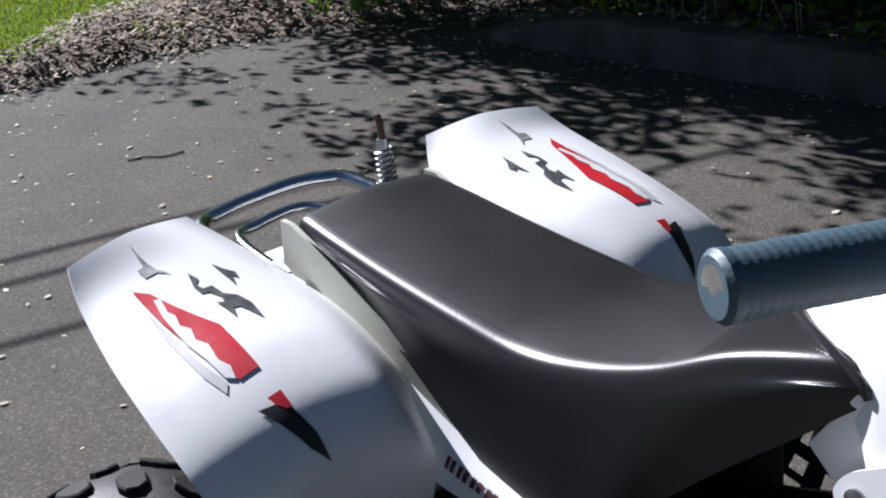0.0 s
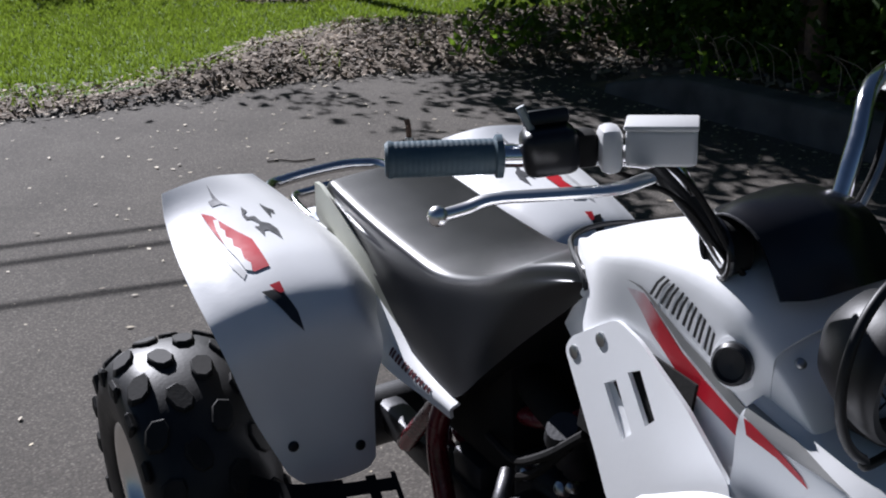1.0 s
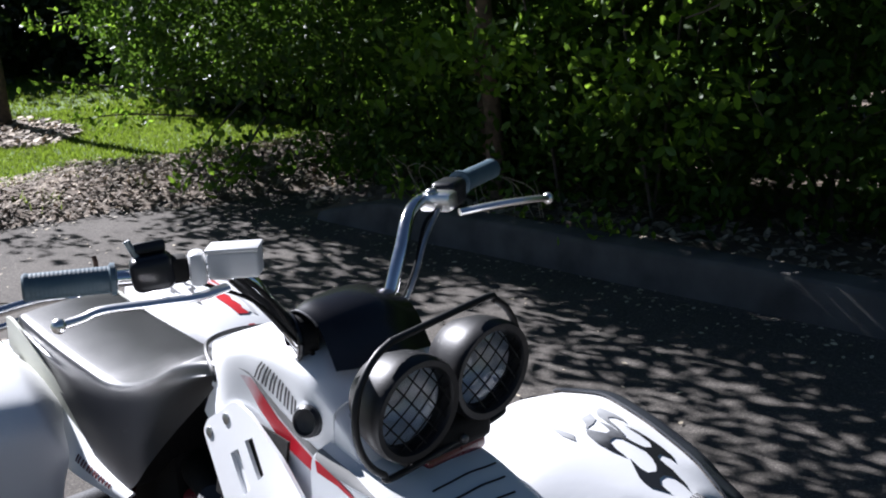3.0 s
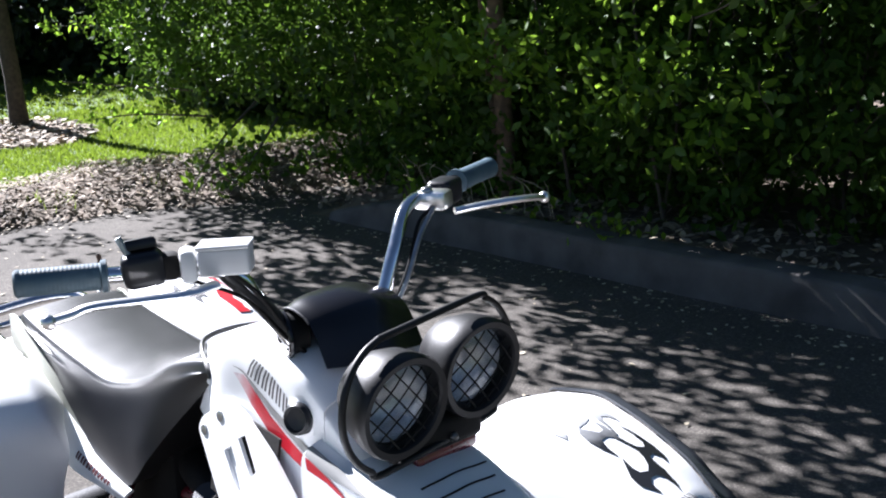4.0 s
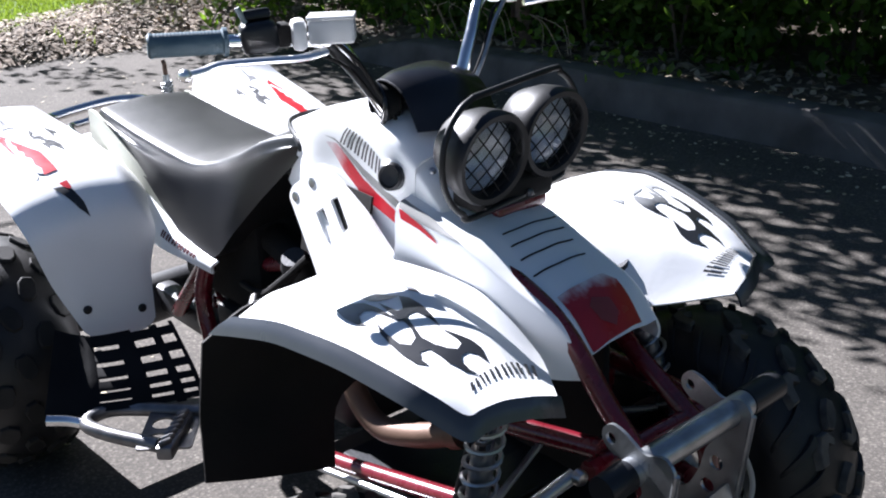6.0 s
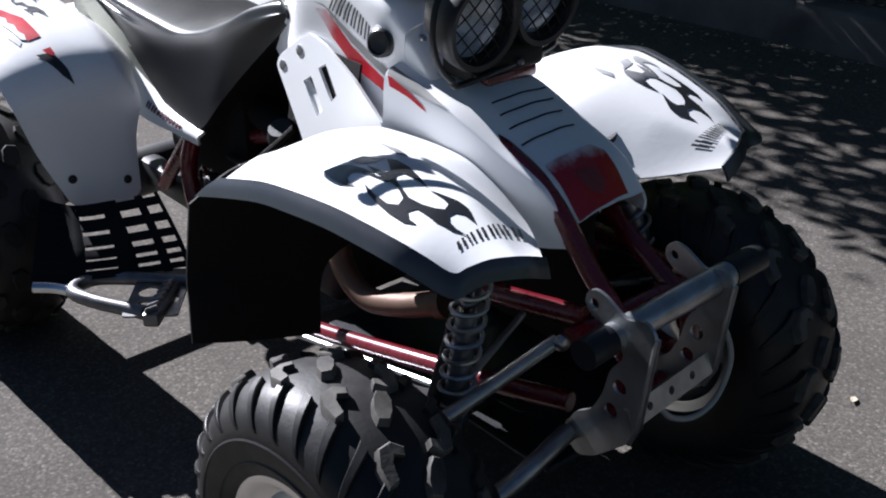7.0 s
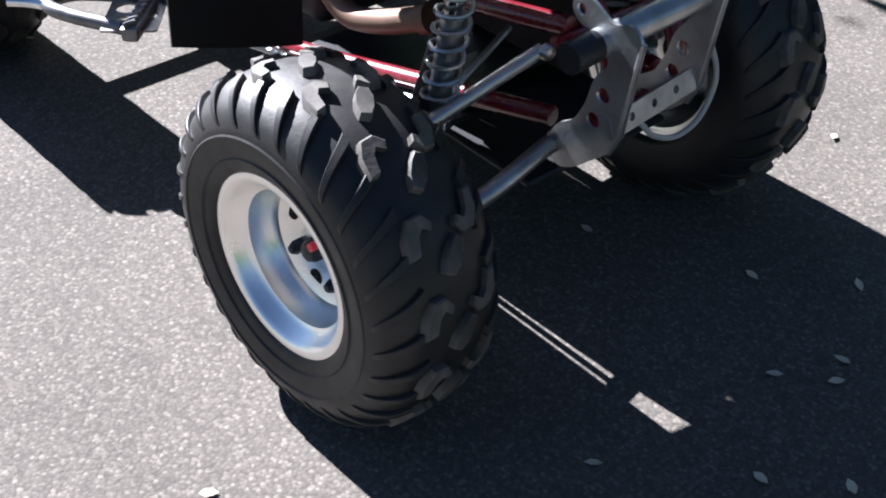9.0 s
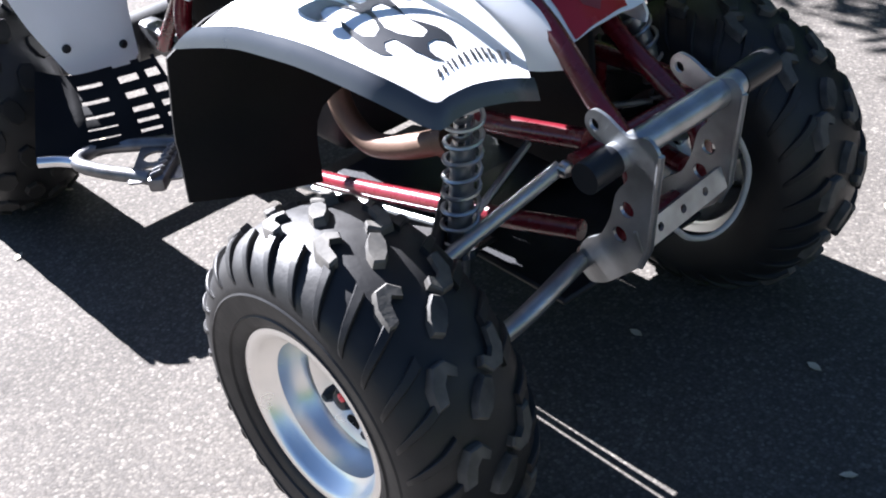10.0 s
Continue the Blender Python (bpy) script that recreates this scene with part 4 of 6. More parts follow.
def grip_bm(a, b):
    d = b - a
    ln = float(np.linalg.norm(d))
    prof = [(0.004, 0.0), (0.015, 0.0), (0.018, 0.003), (0.018, 0.006)]
    x = 0.008
    while x < ln - 0.012:
        prof += [(0.0174, x), (0.0171, x + 0.0012), (0.0174, x + 0.0024)]
        x += 0.0052
    prof += [(0.0175, ln - 0.01), (0.021, ln - 0.008), (0.021, ln - 0.002), (0.012, ln)]
    q = Vector(d).to_track_quat("Z", "Y").to_matrix().to_4x4()
    return turned(lathe(prof, 20, "z"), Matrix.Translation(a) @ q)


for a, b in ((GR_A, GR_B), (GL_A, GL_B)):
    part("grip", grip_bm(a, b), GRIP, bar)
# right: throttle housing, brake cylinder and lever
part("throttle_housing", turned(box(0.046, 0.055, 0.046, 0.012, 3), Matrix.Translation((0.098, -0.252, 0.985)) @ pose(0, 0, 0, 4, 0, -24)), BLACK_PLASTIC, bar)
part("throttle_cover", turned(box(0.036, 0.042, 0.016, 0.005, 2), Matrix.Translation((0.084, -0.247, 1.012)) @ pose(0, 0, 0, 4, -20, -24)), BLACK_PLASTIC, bar)
part("thumb_lever", tube([(0.085, -0.276, 1.028), (0.092, -0.268, 1.005), (0.10, -0.262, 0.985)], 0.0045, 8, 8), STEEL, bar)
part("bar_clamp", turned(box(0.035, 0.022, 0.045, 0.008, 2), Matrix.Translation((0.130, -0.205, 0.985)) @ pose(0, 0, 0, 0, 0, -26)), GREY_PAINT, bar)
part("switch_block", turned(box(0.03, 0.03, 0.035, 0.007, 2), Matrix.Translation((0.112, -0.225, 0.985)) @ pose(0, 0, 0, 0, 0, -24)), MATT_BLACK, bar)
mc = part("brake_cylinder", turned(box(0.042, 0.066, 0.036, 0.005, 3), Matrix.Translation((0.158, -0.165, 0.989)) @ pose(0, 0, 0, 0, 0, -40)), GREY_PAINT, bar, "pale grey cast brake fluid reservoir")
part("reservoir_lid", turned(box(0.045, 0.069, 0.006, 0.0025, 2), Matrix.Translation((0.158, -0.165, 1.0085)) @ pose(0, 0, 0, 0, 0, -40)), GREY_PAINT, mc)


def lever(pts, ball):
    bm = bmesh.new()
    p = spline(pts, 26)
    rings = []
    for i, q in enumerate(p):
        d = p[min(i + 1, 26)] - p[max(i - 1, 0)]
        d /= np.linalg.norm(d)
        s = np.cross(d, (0, 0, 1))
        s /= np.linalg.norm(s)
        w = 0.0095 - 0.003 * i / 26
        rings.append([q + w * math.cos(a) * s + 0.0055 * math.sin(a) * np.array((0, 0, 1)) for a in np.linspace(0, 2 * math.pi, 12, endpoint=False)])
    loft(rings, True, bm)
    t = bmesh.new()
    bmesh.ops.create_uvsphere(t, u_segments=16, v_segments=10, radius=0.0095)
    return merge(bm, t, Matrix.Translation(ball))


part("brake_lever", lever([(0.172, -0.19, 0.963), (0.178, -0.235, 0.962), (0.170, -0.29, 0.966), (0.150, -0.345, 0.967), (0.146, -0.372, 0.962), (0.145, -0.398, 0.960)], (0.145, -0.398, 0.960)), ALUMINIUM, bar, "polished aluminium brake lever")
part("clutch_lever", lever([(0.120, 0.25, 0.968), (0.138, 0.29, 0.972), (0.150, 0.34, 0.972), (0.148, 0.39, 0.967), (0.141, 0.422, 0.961)], (0.141, 0.422, 0.961)), ALUMINIUM, bar, "polished aluminium clutch lever")
part("clutch_perch", turned(box(0.055, 0.04, 0.03, 0.008, 2), Matrix.Translation((0.088, 0.235, 0.985)) @ pose(0, 0, 0, 0, 0, 28)), ALUMINIUM, bar)
part("switch_block", turned(box(0.042, 0.06, 0.042, 0.01, 3), Matrix.Translation((0.055, 0.285, 0.985)) @ pose(0, 0, 0, 0, 0, 26)), BLACK_PLASTIC, bar)
part("perch_bolt", dome(0.009, 0.006, (0.085, 0.225, 1.0), (0, 0, 1)), BOLT, bar)
for pts, r in (([(0.168, -0.165, 0.972), (0.174, -0.132, 0.935), (0.174, -0.098, 0.88), (0.172, -0.065, 0.83), (0.16, -0.03, 0.79)], 0.0034),
               ([(0.135, -0.205, 0.965), (0.158, -0.145, 0.93), (0.165, -0.10, 0.872), (0.163, -0.06, 0.82)], 0.0026),
               ([(0.105, 0.22, 0.975), (0.14, 0.165, 0.95), (0.152, 0.13, 0.90), (0.15, 0.10, 0.85)], 0.0038),
               ([(0.075, 0.25, 0.97), (0.12, 0.18, 0.965), (0.14, 0.14, 0.91), (0.14, 0.11, 0.86)], 0.003)):
    part("cable", tube(pts, r, 8, 30), MATT_BLACK if r != 0.0038 else STEEL, bar)
for y in (-0.05, 0.05):
    part("bar_riser", turned(box(0.04, 0.03, 0.05, 0.008, 2), Matrix.Translation((0.155, y, 0.815))), MATT_BLACK, bar)


# ---- wheels ----
def profile_radius(prof, y):
    ys = [p[1] for p in prof]
    return float(np.interp(y, ys, [p[0] for p in prof]))


def lug_bm(prof, poly, y0, rot, h, radius):
    """A rubber block: a loop of (along, across) wrapped on the tread and raised by h."""
    bm = bmesh.new()
    c, s = math.cos(rot), math.sin(rot)
    lows, mids, tops = [], [], []
    n = len(poly)
    cx, cy = sum(p[0] for p in poly) / n, sum(p[1] for p in poly) / n
    for a, b in poly:
        for lst, k, hh in ((lows, 1.04, -0.004), (mids, 0.94, h * 0.8), (tops, 0.84, h)):
            aa, bb = cx + (a - cx) * k, cy + (b - cy) * k
            x, y = aa * c - bb * s, aa * s + bb * c + y0
            r = profile_radius(prof, y) + hh
            th = x / radius
            lst.append(bm.verts.new((r * math.cos(th), y, r * math.sin(th))))
    bm.faces.new(tops)
    for lo, hi in ((lows, mids), (mids, tops)):
        for i in range(n):
            j = (i + 1) % n
            bm.faces.new((lo[i], lo[j], hi[j], hi[i]))
    return bm


def tyre_profile(r, w, rim, crown):
    """Outer skin from one bead to the other, in order of y."""
    return [(rim, -w * 0.42), (rim + 0.012, -w * 0.47), (rim + 0.05, -w * 0.505), (r - 0.045, -w * 0.49), (r - 0.018 - crown, -w * 0.43), (r - 0.004 - crown * 0.4, -w * 0.28), (r, 0.0),
            (r - 0.004 - crown * 0.4, w * 0.28), (r - 0.018 - crown, w * 0.43), (r - 0.045, w * 0.49), (rim + 0.05, w * 0.505), (rim + 0.012, w * 0.47), (rim, w * 0.42)]


def smooth_profile(prof, n=48):
    return [(float(p[0]), float(p[1])) for p in spline(prof, n)]


def rib_bm(sg):
    """A raised bar that runs from the tyre's flank over its shoulder, square at the tread end."""
    bm = bmesh.new()
    way = spline([(0.188, 0.0970), (0.203, 0.0950), (0.219, 0.084), (0.233, 0.066), (0.2395, 0.047)], 9)
    pts = []
    for k, (rr, y) in enumerate(way):
        s = k / 9
        d = way[min(k + 1, 9)] - way[max(k - 1, 0)]
        d = d / np.linalg.norm(d)
        nr, ny = (-d[1], d[0]) if -d[1] > 0 else (d[1], -d[0])
        turn = -0.20 * (s - 0.2) * sg
        wd = (0.0028 + 0.0046 * s) / rr
        lift = -0.0012 + 0.0088 * min(1.0, s * 1.4)
        pts.append([bm.verts.new(((rr + nr * l) * math.cos(turn + a), sg * (y + ny * l), (rr + nr * l) * math.sin(turn + a))) for a, l in ((-wd * 1.15, -0.004), (-wd, lift * 0.8), (-wd * 0.8, lift), (wd * 0.8, lift), (wd, lift * 0.8), (wd * 1.15, -0.004))])
    for a, b in zip(pts, pts[1:]):
        for q in range(5):
            bm.faces.new((a[q], a[q + 1], b[q + 1], b[q]))
    bm.faces.new(pts[-1])
    bm.faces.new(pts[0][::-1])
    return bm


def front_tyre():
    """The carcass, and its pieces as (name, mesh, turns in radians)."""
    R, W, RIM = 0.245, 0.195, 0.128
    prof = tyre_profile(R, W, RIM, 0.008)
    bm = lathe(smooth_profile(prof) + [(RIM - 0.004, W * 0.40), (RIM - 0.004, -W * 0.40)], 72, "y", closed=True)
    p = [q for q in prof[3:-3]]
    hook = [(-0.020, -0.014), (0.000, -0.017), (0.017, -0.011), (0.021, 0.003), (0.013, 0.014), (0.005, 0.012), (0.009, 0.002), (0.001, -0.003), (-0.016, -0.003)]
    bean = [(-0.020, -0.007), (-0.008, -0.011), (0.008, -0.010), (0.020, -0.005), (0.020, 0.006), (0.007, 0.010), (-0.009, 0.009), (-0.020, 0.005)]
    lathe([(0.181, -W * 0.503), (0.183, -W * 0.515), (0.186, -W * 0.503)], 72, "y", bm)
    lathe([(0.150, -W * 0.485), (0.152, -W * 0.497), (0.154, -W * 0.485)], 72, "y", bm)
    hook, bean = [(1.4 * a, 1.3 * b) for a, b in hook], [(1.25 * a, 1.2 * b) for a, b in bean]
    n = 15
    pieces = []
    for poly, y, rot, off in ((hook, -0.034, 0.25, 0.16), (bean, 0.002, 0.6, 0.02), ([(-a, -b) for a, b in hook], 0.036, 0.25, 0.2)):
        pieces.append(("tread_block", finish(lug_bm(p, poly, y, rot, 0.012, R), "tread_block", TREAD, True, 30), [2 * math.pi * i / n + off for i in range(n)]))
    for sg in (-1, 1):
        pieces.append(("flank_rib", finish(rib_bm(sg), "flank_rib", RUBBER, True, 30), [2 * math.pi * (i + 0.25 * sg) / 30 for i in range(30)]))
    return bm, pieces


def rear_tyre():
    R, W, RIM = 0.239, 0.220, 0.116
    prof = tyre_profile(R, W, RIM, 0.006)
    bm = lathe(smooth_profile(prof) + [(RIM - 0.004, W * 0.40), (RIM - 0.004, -W * 0.40)], 72, "y", closed=True)
    p = [q for q in prof[3:-3]]
    block = [(-0.024, -0.009), (-0.013, -0.016), (0.011, -0.017), (0.024, -0.008), (0.024, 0.010), (0.010, 0.017), (-0.014, 0.016), (-0.025, 0.006)]
    n = 15
    pieces = []
    for k, y in enumerate((-0.079, -0.027, 0.027, 0.079)):
        pieces.append(("tread_block", finish(lug_bm(p, [(1.12 * a, 1.10 * b) for a, b in block], y, 0.3 * (-1) ** k, 0.010, R), "tread_block", BLOCK_RUBBER, True, 30), [2 * math.pi * (i + (0.5 if k % 2 else 0)) / n for i in range(n)]))
    for sg in (-1, 1):
        t = turned(box(0.034, 0.012, 0.036, 0.005, 1), Matrix.Translation((R - 0.040, sg * (W * 0.5 - 0.004), 0)))
        pieces.append(("shoulder_block", finish(t, "shoulder_block", BLOCK_RUBBER, True, 30), [2 * math.pi * (i + 0.5) / n for i in range(n)]))
    return bm, pieces


def wheel(name, at, yaw, camber, tyre_of, rim, width, label):
    m = Matrix.Translation(at) @ pose(0, 0, 0, camber, 0, yaw)
    w = width
    prof = [(rim - 0.006, w * 0.40), (rim + 0.008, w * 0.42), (rim + 0.008, w * 0.40), (rim - 0.010, w * 0.37), (rim - 0.012, 0.02), (rim - 0.012, -0.03), (rim - 0.004, -w * 0.36), (rim + 0.006, -w * 0.40), (rim + 0.010, -w * 0.425), (rim + 0.009, -w * 0.445), (rim + 0.003, -w * 0.452),
            (rim - 0.003, -w * 0.44), (rim - 0.008, -w * 0.41), (rim - 0.014, -w * 0.34), (rim - 0.024, -w * 0.31), (rim - 0.026, -w * 0.20), (rim - 0.033, -w * 0.16), (rim - 0.036, -w * 0.10), (rim - 0.050, -w * 0.06), (0.040, -w * 0.05), (0.034, -w * 0.07), (0.001, -w * 0.07)]
    tyre_bm, pieces = tyre_of()
    rm = part(name, tyre_bm, RUBBER, bike, label, at=m, sharp=35)
    part("rim", lathe(prof, 64, "y"), ALUMINIUM, rm, "polished aluminium rim")
    for piece, me, turns in pieces:
        for th in turns:
            ob = new(piece, me)
            ob.parent = rm
            ob.matrix_basis = pose(0, 0, 0, 0, -math.degrees(th), 0)
    for k in range(4):
        a = math.pi / 2 * k + 0.5
        part("wheel_nut", turned(lathe([(0.001, -0.020), (0.006, -0.020), (0.010, -0.012), (0.010, 0.0)], 6, "y"), Matrix.Translation((0.055 * math.cos(a), -w * 0.055, 0.055 * math.sin(a)))), BLACK_PLASTIC, rm, smooth=False)
        # black disc on the closed rim paints the dark depth of a hole
        t = lathe([(0.001, -0.001), (0.012, -0.001), (0.012, 0.004)], 14, "y")
        part("rim_hole_disc", turned(t, Matrix.Translation((0.068 * math.cos(a + 0.78), -w * 0.058, 0.068 * math.sin(a + 0.78)))), MATT_BLACK, rm)
    part("hub_cap", lathe([(0.001, -0.042), (0.012, -0.040), (0.016, -0.032), (0.017, -0.015), (0.026, -0.012), (0.027, 0.0)], 20, "y"), BLACK_PLASTIC, rm)
    return rm


FW_R, FW_L = (0.577, -0.470, 0.256), (0.515, 0.290, 0.256)
wr = wheel("front_wheel", FW_R, 4, -1.5, front_tyre, 0.122, 0.195, "knobbly black off-road tyre on a polished rim")
part("valve_cap", turned(lathe([(0.001, -0.012), (0.006, -0.011), (0.006, 0.0)], 12, "y"), Matrix.Translation((0.030, -0.045, 0.034))), RED_LED, wr, "small red valve cap")
wheel("front_wheel", FW_L, 185, 0, front_tyre, 0.122, 0.195, "knobbly black off-road tyre on a polished rim")
wheel("rear_wheel", (-0.762, -0.463, 0.249), 2, 0, rear_tyre, 0.110, 0.220, "wide blocky black rear tyre")
wheel("rear_wheel", (-0.782, 0.41, 0.249), 182, 0, rear_tyre, 0.110, 0.220, "wide blocky black rear tyre")
part("rear_axle", tube([(-0.762, -0.44, 0.249), (-0.782, 0.39, 0.249)], 0.02, 12), DARK_METAL, bike)

# ---- suspension, bumper, frame ----
def spring(a, b, r, wire, turns, bm=None):
    a, b = np.array(a, float), np.array(b, float)
    d = (b - a) / np.linalg.norm(b - a)
    s = np.cross(d, (0, 1, 0))
    s /= np.linalg.norm(s)
    t = np.cross(d, s)
    n = int(turns * 14)
    return tube([a + (b - a) * i / n + r * (math.cos(2 * math.pi * turns * i / n) * s + math.sin(2 * math.pi * turns * i / n) * t) for i in range(n + 1)], wire, 7, 0, bm)


def both(name, make, mat, label="", parent=None):
    """A part on the right of the front, and its mirror image on the left."""
    part(name, make(), mat, parent or bike, label)
    bm = turned(make(), OVER)
    bmesh.ops.reverse_faces(bm, faces=bm.faces)
    part(name, bm, mat, parent or bike, label)


for top, foot in (((0.600, -0.268, 0.600), (0.548, -0.278, 0.300)), ((0.450, 0.130, 0.610), (0.510, 0.235, 0.300))):
    q = lambda k: tuple(np.array(top) + (np.array(foot) - np.array(top)) * k)
    shock = part("shock_absorber", tube([top, q(0.45)], 0.013, 14), CHROME, bike, "chromed shock absorber with an open coil spring")
    part("damper_body", tube([q(0.25), foot], 0.016, 14), STEEL, shock)
    part("coil_spring", spring(q(0.04), q(0.76), 0.0235, 0.0034, 8.5), STEEL, shock)
    part("spring_seat", tube([q(0.755), q(0.80)], 0.027, 16), CHROME, shock)
    part("top_mount", tube([q(-0.04), q(0.045)], 0.020, 14), DARK_METAL, shock)
both("upper_arm", lambda: tube([(0.628, -0.150, 0.452), (0.585, -0.325, 0.376)], 0.0105, 12), STEEL, "bare steel suspension arm")
both("lower_arm", lambda: tube([(0.655, -0.150, 0.317), (0.675, -0.31, 0.297), (0.60, -0.40, 0.235)], 0.0135, 12, 20), STEEL, "bare steel suspension arm")
both("lower_arm", lambda: tube([(0.40, -0.150, 0.300), (0.56, -0.39, 0.225)], 0.0135, 12), STEEL, "bare steel suspension arm")
both("upper_arm", lambda: tube([(0.42, -0.14, 0.43), (0.575, -0.335, 0.372)], 0.0105, 12), DARK_METAL)
both("tie_rod", lambda: tube([(0.48, -0.07, 0.40), (0.545, -0.35, 0.315)], 0.006, 8), STEEL)
both("knuckle", lambda: tube([(0.575, -0.345, 0.385), (0.58, -0.385, 0.31), (0.585, -0.39, 0.225)], 0.022, 12, 10), DARK_METAL)
both("brake_drum", lambda: turned(lathe([(0.001, -0.02), (0.06, -0.02), (0.07, -0.01), (0.07, 0.02), (0.03, 0.035), (0.001, 0.035)], 28, "y"), Matrix.Translation((0.575, -0.405, 0.256))), DARK_METAL)
both("arm_bolt", lambda: dome(0.013, 0.012, (0.655, -0.152, 0.317), (1, 0, 0)), BOLT)
both("arm_bolt", lambda: dome(0.012, 0.012, (0.635, -0.150, 0.452), (1, 0, 0)), BOLT)

bumper = part("front_bumper", tube([(0.728, -0.165, 0.502), (0.726, 0.085, 0.510)], 0.0195, 20), STEEL, bike, "grey steel tube bumper with drilled side plates")
for a, b in (((0.730, -0.208, 0.500), (0.728, -0.160, 0.502)), ((0.726, 0.080, 0.510), (0.724, 0.150, 0.512))):
    part("end_cap", tube([a, b], 0.021, 20), BLACK_PLASTIC, bumper, "black rubber end cap")
PLATE = [(0.674, 0.528), (0.676, 0.545), (0.69, 0.556), (0.71, 0.552), (0.745, 0.532), (0.778, 0.545), (0.795, 0.525), (0.775, 0.385), (0.760, 0.353), (0.70, 0.300), (0.672, 0.288), (0.655, 0.30), (0.652, 0.335), (0.665, 0.356), (0.695, 0.375), (0.712, 0.41), (0.722, 0.45), (0.745, 0.478), (0.735, 0.495), (0.712, 0.512), (0.69, 0.513)]
HOLES = [(0.740, 0.431, 0.0115), (0.727, 0.389, 0.0115), (0.690, 0.534, 0.008)]
for off in ((0, -0.148, 0), (-0.03, 0.045, -0.008)):
    bm = plate(rounded(PLATE, 0.012), 0.005, holes=HOLES)
    bmesh.ops.translate(bm, vec=off, verts=bm.verts)
    part("side_plate", bm, STEEL, bumper, smooth=False)
    part("flange", tube([(0.793 + off[0], off[1] + 0.003, 0.525 + off[2]), (0.774 + off[0], off[1] + 0.003, 0.385 + off[2]), (0.758 + off[0], off[1] + 0.003, 0.352 + off[2])], 0.0045, 8), STEEL, bumper)
bm = plate(rounded([(-0.095, -0.016), (0.095, -0.016), (0.095, 0.016), (-0.095, 0.016)], 0.004), 0.006, holes=[(-0.05, 0, 0.006), (0.0, 0, 0.006), (0.05, 0, 0.006)])
part("cross_strap", turned(bm, Matrix.Translation((0.752, -0.055, 0.392)) @ pose(0, 0, 0, -20, 0, 96)), STEEL, bumper, smooth=False)
part("cable_loop", tube([(0.70, 0.085, 0.44), (0.70, 0.125, 0.395), (0.70, 0.150, 0.33), (0.70, 0.125, 0.275), (0.70, 0.075, 0.262), (0.70, 0.02, 0.285), (0.70, -0.02, 0.325), (0.66, -0.06, 0.36)], 0.0045, 8, 50), material("pale_hose", (0.42, 0.42, 0.41), 0.45), bike, "pale looped hose")

frame_root = part("frame", tube([(0.30, -0.085, 0.70), (0.46, -0.082, 0.652), (0.54, -0.080, 0.610), (0.625, -0.080, 0.523), (0.685, -0.085, 0.47), (0.70, -0.09, 0.40), (0.665, -0.10, 0.32)], 0.0155, 12, 40), RED_PAINT, bike, "dark red painted tube frame")


def red(pts, r=0.015, steps=30):
    part("frame_tube", tube(pts, r, 12, steps), RED_PAINT, frame_root)


red([(0.30, 0.085, 0.68), (0.44, 0.082, 0.605), (0.515, 0.080, 0.528), (0.60, 0.080, 0.475), (0.66, 0.075, 0.44), (0.68, 0.07, 0.38), (0.65, 0.07, 0.31)])
for s in (-1, 1):
    red([(-0.36, s * 0.12, 0.185), (-0.10, s * 0.165, 0.19), (0.42, s * 0.155, 0.305), (0.62, s * 0.11, 0.33)])
    red([(0.20, s * 0.13, 0.44), (0.45, s * 0.13, 0.455), (0.63, s * 0.10, 0.47)])
    red([(-0.42, s * 0.12, 0.46), (-0.45, s * 0.13, 0.36), (-0.40, s * 0.14, 0.22)], 0.018)
    red([(-0.60, s * 0.06, 0.44), (-0.30, s * 0.06, 0.46), (-0.05, s * 0.06, 0.56), (0.15, s * 0.06, 0.62)], 0.016)
    red([(0.40, s * 0.15, 0.30), (0.43, s * 0.135, 0.455)], 0.012, 0)
    red([(-0.44, s * 0.12, 0.44), (-0.60, s * 0.12, 0.28)], 0.016, 0)
red([(0.655, -0.14, 0.318), (0.655, 0.12, 0.318)], 0.016, 0)
red([(0.635, -0.13, 0.452), (0.635, 0.10, 0.452)], 0.014, 0)
part("skid_edge", tube([(-0.10, -0.19, 0.178), (0.42, -0.185, 0.288)], 0.006, 8), STEEL, frame_root)
part("skid_plate", turned(box(0.50, 0.26, 0.006, 0.002, 1), Matrix.Translation((0.16, 0.0, 0.205)) @ pose(0, 0, 0, 0, -12, 0)), DARK_METAL, frame_root)

# plate added to cut the sunlight between the front wheels
part("front_sun_block", box(0.56, 0.30, 0.012, 0.004, 1, (0.34, 0.0, 0.225)), DARK_METAL, frame_root)

# unseen plates added to keep sunlight off the ground beside the wheels
for s_ in (-1, 1):
    block_plate_bm = turned(box(0.36, 0.20, 0.006, 0.002, 1), Matrix.Translation((0.37, 0.295 * s_, 0.270)) @ pose(0, 0, 0, 0, -18, 0))
    part("sun_block_plate", block_plate_bm if s_ < 0 else turned(block_plate_bm, pose(-0.05, -0.06, 0)), MATT_BLACK, frame_root)

